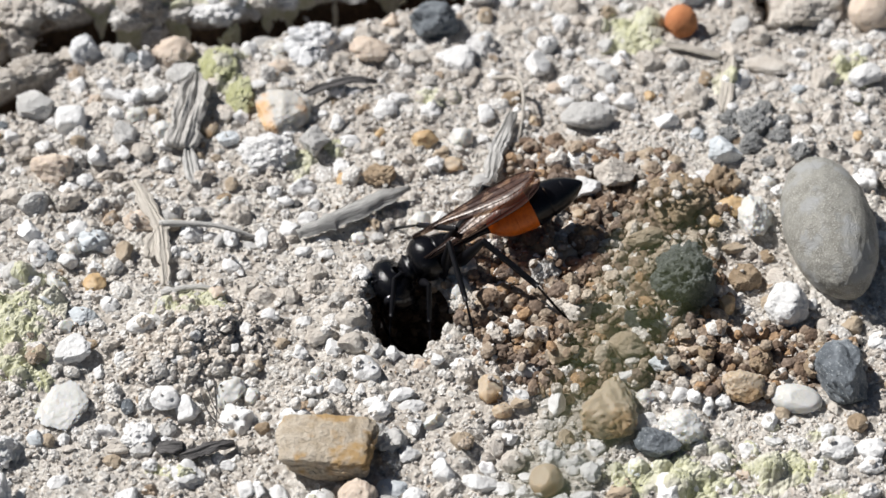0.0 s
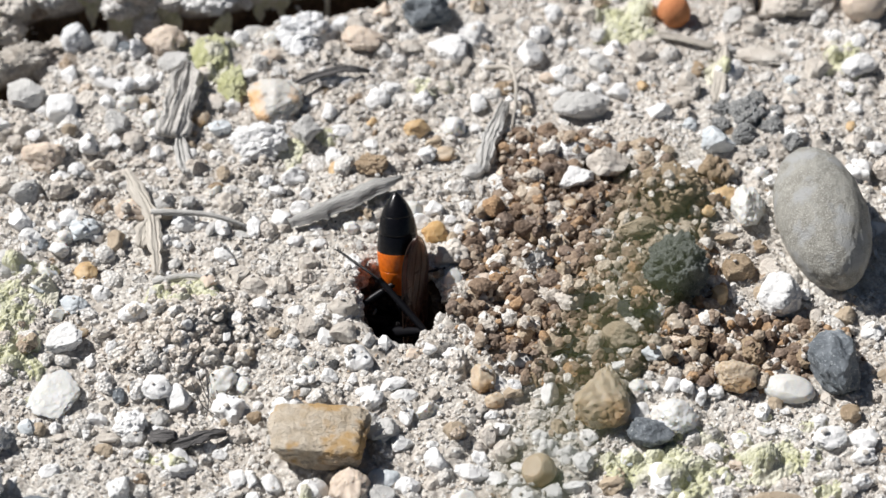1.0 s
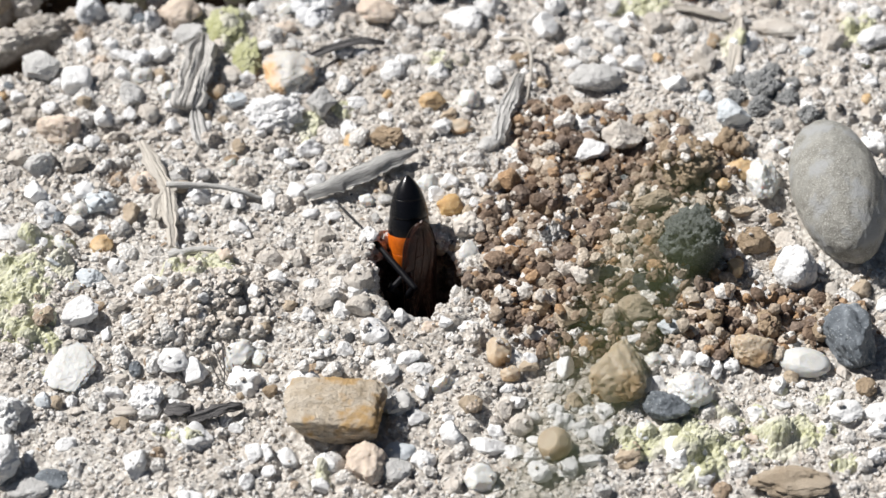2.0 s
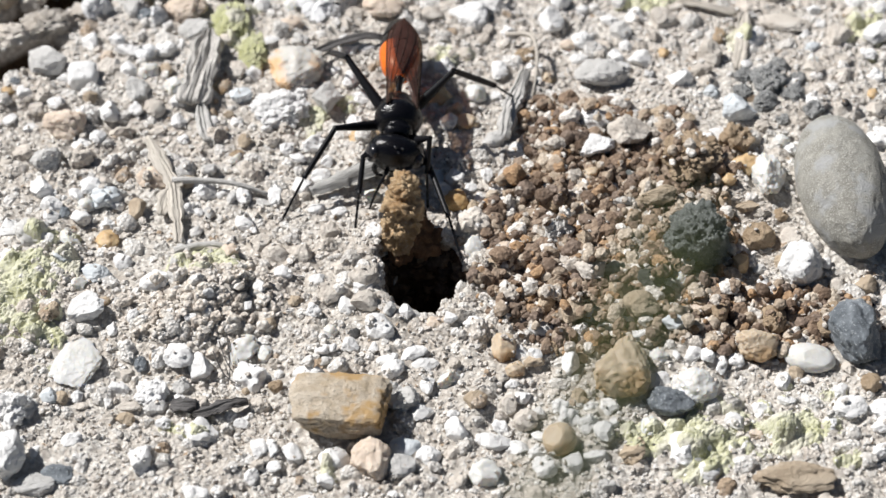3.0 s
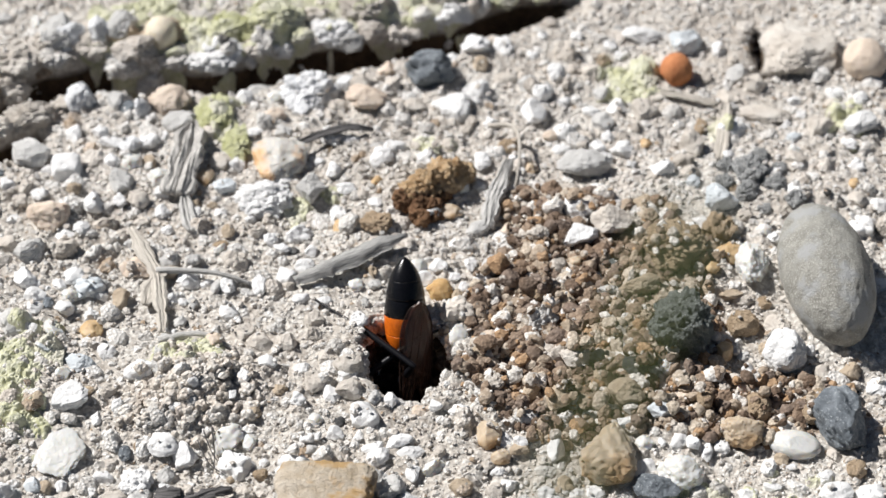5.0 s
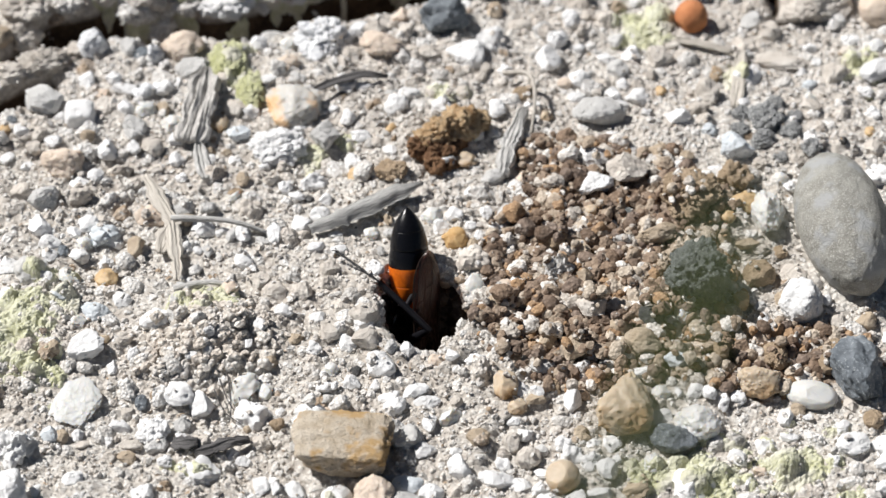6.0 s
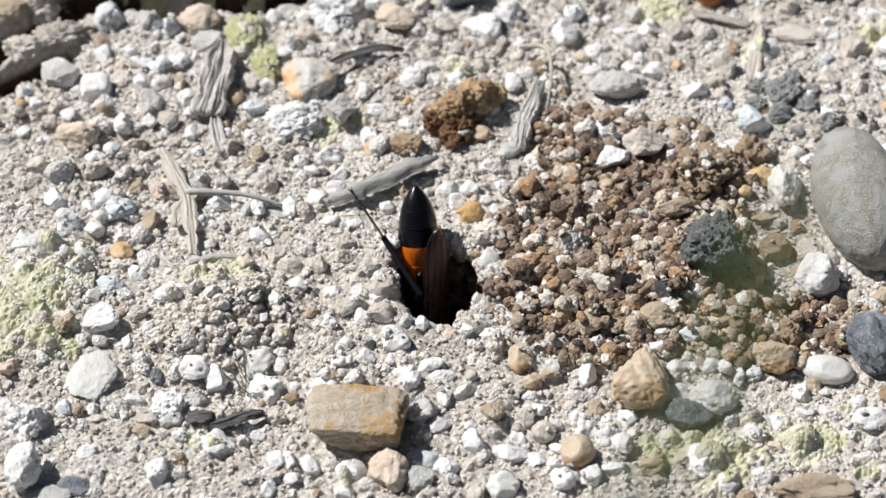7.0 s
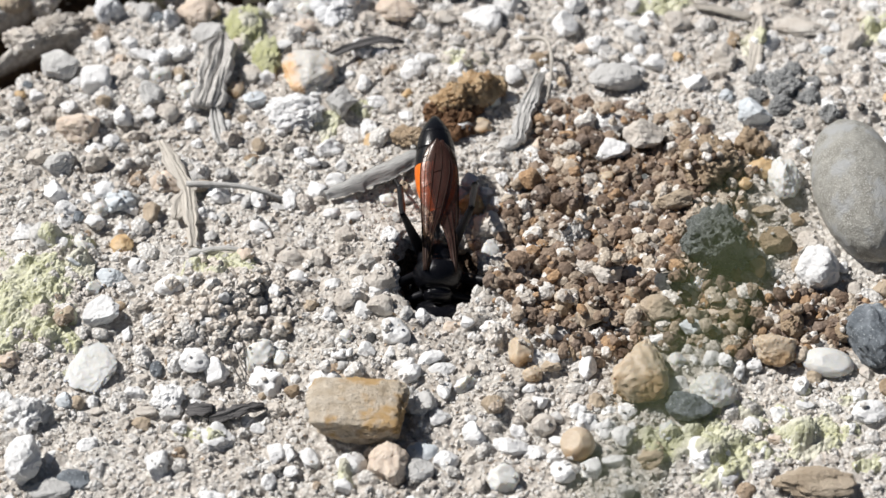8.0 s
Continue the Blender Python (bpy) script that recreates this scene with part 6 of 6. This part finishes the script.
def leg_poses(body, foot, leg, rise=1.3):
    """Poses of thigh, shin and foot, in the wasp's space, that reach from the hip to a place on the ground."""
    *_, hip, (lf, lt, ls) = leg
    inv = body.inverted()
    goal = inv @ (Vector(foot) * MM) / MM
    sky_way = (inv.to_3x3() @ Vector((0, 0, 1))).normalized()
    to_hip = hip - goal
    flat = to_hip - sky_way * to_hip.dot(sky_way)
    flat = flat.normalized() if flat.length > 1e-6 else Vector((0, 1, 0))
    lean = (flat * 0.72 + sky_way * rise).normalized()
    if rise < 0.6:                                  # upright in the burrow: the hind foot lies in line with the leg
        lean = (lean * rise + (hip + sky_way * lf - goal).normalized() * (0.6 - rise)).normalized()
    out = Vector((math.copysign(1.0, hip.x), 0, 0))
    if rise < 0.6:
        ankle, bend = goal + lean * ls, sky_way.copy()
    else:                                           # walking: the foot carries on the shin's line, the knee stands high and wide
        reach = goal - hip
        low = min(lt + 0.96 * ls, reach.length + lf - 0.6)
        far = min(reach.length, lf + low - 0.1)
        way = reach.normalized()
        bend = sky_way * 2.0 + out * 0.7
        bend = (bend - way * bend.dot(way)).normalized()
        c = max(-1.0, min(1.0, (lf * lf + far * far - low * low) / (2 * lf * far)))
        knee = hip + way * lf * c + bend * lf * math.sqrt(1 - c * c)
        ankle = knee + (goal - knee).normalized() * lt
        ankle = ankle.lerp(goal + lean * ls, 0.25)
    reach = ankle - hip
    way = reach.normalized()
    far = min(max(reach.length, abs(lf - lt) + 0.3), lf + lt - 0.05)
    ankle = hip + way * far
    bend = (bend - way * bend.dot(way)).normalized()
    c = (lf * lf + far * far - lt * lt) / (2 * lf * far)
    knee = hip + way * lf * c + bend * lf * math.sqrt(max(0, 1 - c * c))
    toe = ankle + (goal - ankle).normalized() * ls
    return bone(hip, knee, bend), bone(knee, ankle, bend), bone(ankle, toe, bend)


def motions():
    # rows of the walk of the wasp: time, thorax x, y, z, bearing of the tail, lift of the tail, spin, bend of the abdomen (up, aside), spread and lift of the wings
    walk_rows = [
        (0, -1.4, -1.39, 1.6, 22, 17, 0, 0, 0, 0, 4),
        (0.1, -1.43, -2.18, 1, 30, 28, 0, 0, 0, 0, 0),
        (0.2, -2.81, -5.06, -2.12, 26, 56, 0, 0, 0, 0, 10),
        (0.3, -2.17, -5.35, -6.05, 66, 60, 5, 0, 0, 0, 0),
        (0.4, -2.8, -5.35, -5.50, 90, 66, -10, 0, 0, 0, 0),
        (0.5, -3.18, -5.35, -4.55, 55, 60, -24, 0, 0, 0, 0),
        (0.7, -3.03, -5.35, -3.98, 93, 66, -20, 0, 0, 0, 0),
        (0.8, -3.08, -5.35, -4.86, 92, 66, -40, 0, 0, 0, 0),
        (1, -2.83, -5.35, -5.12, 92, 66, -42, 0, 0, 0, 0),
        (1.2, -2.84, -5.35, -5.32, 92, 66, -42, 0, 0, 0, 0),
        (1.4, -2.77, -5.35, -4.89, 92, 66, -42, 0, 0, 0, 0),
        (1.5, -3.86, -5.35, -5.60, 94, 65, -42, 0, 0, 0, 0),
        (1.7, -2.75, -5.35, -5.79, 91, 66, -40, 0, 0, 0, 0),
        (2.1, -3.37, -5.35, -6.16, 92, 66, -20, 0, 0, 0, 0),
        (2.5, -3.58, -5.06, -1.91, 100, 66, 0, 0, 0, 0, 0),
        (2.8, -3.83, 0.93, 2.6, 125, 36, 0, 0, 0, 0, 0),
        (2.9, -3.96, 0.54, 2.6, 125, 34, 0, 0, 0, 0, 0),
        (3, -4.67, 5.88, 4.2, 90, -3, -14, 0, 0, 0, 0),
        (3.2, -4.02, 9.72, 4.4, 88, 0, -10, 0, 0, 0, 0),
        (3.4, 1.46, 17.23, 4.6, 55, 10, 0, 0, 0, 0, 0),
        (3.5, 1.34, 16.25, 4.6, 52, 12, 0, 0, 0, 0, 0),
        (3.6, 0.85, 12.91, 4.5, 46, 8, 0, 0, 0, 0, 3),
        (3.8, 0.35, 7.27, 4.2, 42, 4, 0, 0, 0, 4, 12),
        (4, -0.74, -0.54, 2.8, 30, 14, 0, 0, 0, 0, 7),
        (4.1, -1.27, 0.25, 1.4, 30, 22, 0, 0, 0, 0, 0),
        (4.2, -2.33, -5.06, -1.36, 26, 56, 0, 0, 0, 0, 10),
        (4.4, -1.52, -5.35, -5.09, 80, 62, 0, 0, 0, 0, 0),
        (5.3, -3.59, -5.35, -6.31, 92, 66, -42, 0, 0, 0, 0),
        (5.4, -3.3, -5.35, -5.50, 92, 65, -42, 0, 0, 0, 0),
        (5.5, -3.14, -5.35, -6.32, 92, 65, -42, 0, 0, 0, 0),
        (5.7, -3.62, -5.35, -5.84, 92, 65, -45, 0, 0, 0, 0),
        (5.8, -3.6, -5.35, -6.80, 92, 65, -44, 0, 0, 0, 0),
        (5.9, -3.45, -5.35, -5.49, 93, 64, -40, 0, 0, 0, 0),
        (6, -3.45, -5.35, -6.14, 93, 64, -40, 0, 0, 0, 0),
        (6.1, -3.31, -5.35, -4.25, 93, 64, -40, 0, 0, 0, 0),
        (6.2, -2.2, -5.35, -7.84, 90, 64, -40, 0, 0, 0, 0),
        (6.3, -3.03, -5.35, -6.62, 93, 64, -40, 0, 0, 0, 0),
        (6.5, -2.91, -5.35, -7.39, 92, 65, -40, 0, 0, 0, 0),
        (7, -3.84, -5.35, -6.43, 94, 65, -42, 0, 0, 0, 0),
        (7.3, -2.12, -5.35, -8.23, 88, 66, -20, 0, 0, 0, 0),
        (7.5, -2.2, -5.35, -7.65, 88, 66, -6, 0, 0, 0, 0),
        (7.6, -1.7, -5.35, -7.0, 86, 66, -2, 0, 0, 0, 0),
        (7.7, -2.0, -5.35, -5.6, 80, 66, 10, 0, 0, 0, 0),
        (7.8, -1.9, -5.35, -4.9, 88, 61, 12, 0, 0, 0, 0),
        (7.9, -3.11, -5.5, -3.0, 91, 47, -6, 0, 0, 0, 0),
        (8, -2.9, -5.3, 0.3, 91, 24, -8, 0, 0, 0, 0),
    ]
    # rows of the walk of each foot, where it stands: time, x, y, z
    feet = {}
    feet["front", 1] = [(0, -4.37, -6.96, -2.5), (0.4, -4.37, -6.66, -7), (2.4, -4.37, -6.66, -6), (2.8, -5.79, -6, 0.3), (2.9, -5.84, -6.1, 0.3), (3, -7.66, -1.76, 0.3), (3.2, -7.05, 4.23, 0.3), (3.4, -1.2, 12.0, 0.3), (3.5, -0.9, 11.3, 0.3), (3.6, -1.5, 9.02, 0.3), (3.8, -3.5, 8.86, 0.3), (4, -4.87, -6.96, -1.5), (4.3, -4.37, -6.66, -7), (8, -4.37, -6.66, -6)]
    feet["middle", 1] = [(0, -3.95, 2.88, 0.3), (0.2, -5.47, -3.96, -0.5), (0.4, -5.27, -4.96, -4.5), (2.4, -5.27, -4.96, -3.5), (2.8, -7.19, -4.9, 0.3), (2.9, -7.35, -5, 0.3), (3, -12.81, -0.51, 0.3), (3.2, -12.94, 0.13, 0.3), (3.4, -7.18, 8.68, 0.3), (3.5, -5.1, 10.2, 0.3), (3.6, -6.16, 10.15, 0.3), (3.8, -6.42, 9.49, 0.3), (4, -3.41, 5.53, 0.3), (4.2, -5.47, -3.96, -1), (4.4, -5.27, -4.96, -4.5), (7.8, -5.27, -4.96, -4.5), (8, -4.07, -6.06, -6)]
    feet["hind", 1] = [(0, 9.5, 3.8, 0.3), (0.2, -3.82, 1.43, 0.3), (0.4, -4.87, -0.85, 0.3), (0.8, -7.03, -0.16, 1.2), (1, -7.35, -1.67, 1.5), (1.5, -9.18, -1.02, 1.5), (1.7, -8.09, -1.11, 1.5), (2.4, -9.05, 3.48, 0.3), (2.8, -10.66, 9.99, 0.3), (2.9, -10.77, 9.26, 0.3), (3, -10.89, 16.94, 0.3), (3.2, -9.92, 17.88, 0.3), (3.4, 0.2, 27.94, 0.3), (3.5, -0.06, 23.88, 0.3), (3.6, -0.24, 20.02, 0.3), (3.8, 1.1, 15.2, 0.3), (4, 3, 9.61, 0.3), (4.2, -1.65, 7.28, 0.3), (4.5, -7.52, 1.24, 0.3), (5.3, -10.28, -1.08, 1.2), (5.5, -10.72, -1.14, 1.2), (5.9, -8.61, -0.71, 1.5), (6.1, -9.27, -1.56, 1.5), (6.3, -8.66, 0.68, 3.5), (6.5, -8.79, 0.44, 3.5), (7, -8.93, 0.21, 3.5), (7.3, -8.48, 1.59, 3), (7.5, -8.03, 1.92, 3), (7.8, -7.47, 2.84, 2), (8, -5.96, 3.25, 1)]
    feet["front", -1] = [(0, -1.37, -7.26, -2.5), (0.4, -1.37, -6.66, -7), (2.4, -1.37, -6.66, -6), (2.8, -1.07, -6.96, -1), (2.9, -1.07, -6.96, -1), (3, -2.56, 0.41, 0.3), (3.2, -0.55, 7.23, 0.3), (3.4, 0.74, 10.54, 0.3), (3.5, 1.61, 9.41, 0.3), (3.6, 1.47, 3.25, 0.3), (3.8, 1.6, -1.71, 0.3), (4, 0.62, -7.33, 0.3), (4.3, -1.37, -6.66, -7), (8, -1.37, -6.66, -6)]
    feet["middle", -1] = [(0, 1.83, -8.93, 0.3), (0.2, -0.47, -5.96, -0.5), (0.4, -0.47, -5.16, -4.5), (2.4, -0.47, -5.16, -3.5), (2.8, 0.57, -5.34, 0.3), (2.9, 0.48, -5, 0.3), (3, -0.03, -4.98, 0.3), (3.2, 1.9, 3.33, 0.3), (3.4, 4.79, 11.04, 0.3), (3.5, 4.51, 8.78, 0.3), (3.6, 5.88, 7.65, 0.3), (3.8, 5.48, 2.21, 0.3), (4, 4.07, -5.7, 0.3), (4.2, -0.27, -5.96, -0.6), (4.4, -0.47, -5.16, -4.5), (7.8, -0.47, -5.16, -4.5), (8, -1.67, -6.06, -6)]
    feet["hind", -1] = [(0, 8.46, -6.96, 0.3), (0.2, 4.33, -4.45, 0.3), (0.4, 2.71, -0.3, 0.3), (0.5, 3.79, 0.06, 1.5), (0.8, 1.53, -0.67, 0.3), (1, 1.11, -1.97, 0.3), (1.7, 1.21, -2.14, 0.3), (2.4, 0.68, 5.27, 0.3), (2.8, 0.4, 10.18, 0.3), (2.9, 0.34, 9.82, 0.3), (3, 4.35, 11.82, 0.3), (3.2, 3.72, 11.68, 0.3), (3.4, 9.4, 11.16, 0.3), (3.5, 9.36, 10.96, 0.3), (3.6, 9.68, 11.06, 0.3), (3.8, 10.99, 3.38, 0.3), (4, 11.49, 0.13, 0.3), (4.2, 6.61, -4, 0.3), (4.5, 1.72, -1.11, 0.3), (5.5, 1.29, -1.96, 0.3), (6.1, -0.3, 4.03, 0.3), (6.5, -1.04, 5.44, 0.3), (7, -0.7, 4.08, 0.3), (7.5, -0.32, 4.58, 0.3), (8, 0.01, 3.99, 0.3)]
    walk(clod, [
        (0, pose(-2.87 * MM, -5.16 * MM, -13.20 * MM, 70, 10, 0)),
        (1.7, pose(-2.87 * MM, -5.16 * MM, -13.20 * MM, 70, 10, 0)),
        (2.4, pose(-2.87 * MM, -5.76 * MM, -4.00 * MM, 70, 10, 40)),
        (2.8, pose(-2.61 * MM, -5.23 * MM, -0.60 * MM, 60, 30, 75)),
        (2.9, pose(-2.53 * MM, -5.41 * MM, -0.40 * MM, 60, 30, 75)),
        (3, pose(-4.14 * MM, -2.06 * MM, 1.60 * MM, 30, -62, 60)),
        (3.2, pose(-2.86 * MM, 2.41 * MM, 2.00 * MM, 30, -60, 60)),
        (3.4, pose(0.61 * MM, 10.36 * MM, 1.30 * MM, 20, 0, 45)),
        (3.5, pose(-0.05 * MM, 9.96 * MM, 1.20 * MM, 8, 0, 22)),
        (3.6, pose(-1.12 * MM, 11.42 * MM, 1.00 * MM, 0, 0, 22)),
        (8, pose(-1.12 * MM, 11.42 * MM, 1.00 * MM, 0, 0, 22)),
    ])
    # the stem sways about its foot: time, tip x, y, z
    sway = [(0, 3.61, -103, 101.07), (0.6, 3.56, -103, 101.02), (1, 3.32, -103, 101.02), (1.7, 2.74, -103, 100.83), (2.8, 2.91, -103, 101.00), (3.5, 3.55, -103, 100.21), (3.8, 3.81, -103, 100.94), (4.2, 3.97, -103, 101.19), (5.4, 2.28, -103, 101.46), (5.8, 2.09, -103, 101.44), (6.3, 2.35, -103, 100.95), (7, 2.89, -103, 100.73), (7.6, 2.56, -103, 100.55), (8, 2.48, -103, 100.95)]
    walk(grass_stem, [(t, Matrix.Translation([c * MM for c in STEM[:3]]) @ (Vector(tip) - Vector(STEM[:3])).to_track_quat("Z", "Y").to_matrix().to_4x4()) for t, *tip in sway])
    steps = [k / 10 for k in range(81)]
    poses = [wasp_pose(*between(walk_rows, t)[:6]) for t in steps]
    walk(wasp, list(zip(steps, poses)))
    walk(abdomen, [(t, pose(0, -2.45 * MM, -0.25 * MM, -between(walk_rows, t)[6], 0, between(walk_rows, t)[7])) for t in steps])
    for wing, sx in zip(wings, (-1, 1)):
        rows = []
        for t in steps:
            s, up = between(walk_rows, t)[8:]
            rows.append((t, pose(sx * 1.15 * MM, 0.45 * MM, (1.24 + 0.13 * sx) * MM, -1.5 - up, sx * (8 + 0.6 * s), sx * (-1.0 + 0.8 * s))))
        walk(wing, rows)
    for key, leg in legs.items():
        # with the body upright in the burrow the hind feet lie flat on the ground
        rows = [leg_poses(m, between(feet[key], t), leg, 1.3 if key[0] != "hind" else float(np.interp(between(walk_rows, t)[4], (42, 65), (1.3, 0.1)))) for t, m in zip(steps, poses)]
        for k in range(3):
            walk(leg[k], [(t, r[k]) for t, r in zip(steps, rows)])


motions()
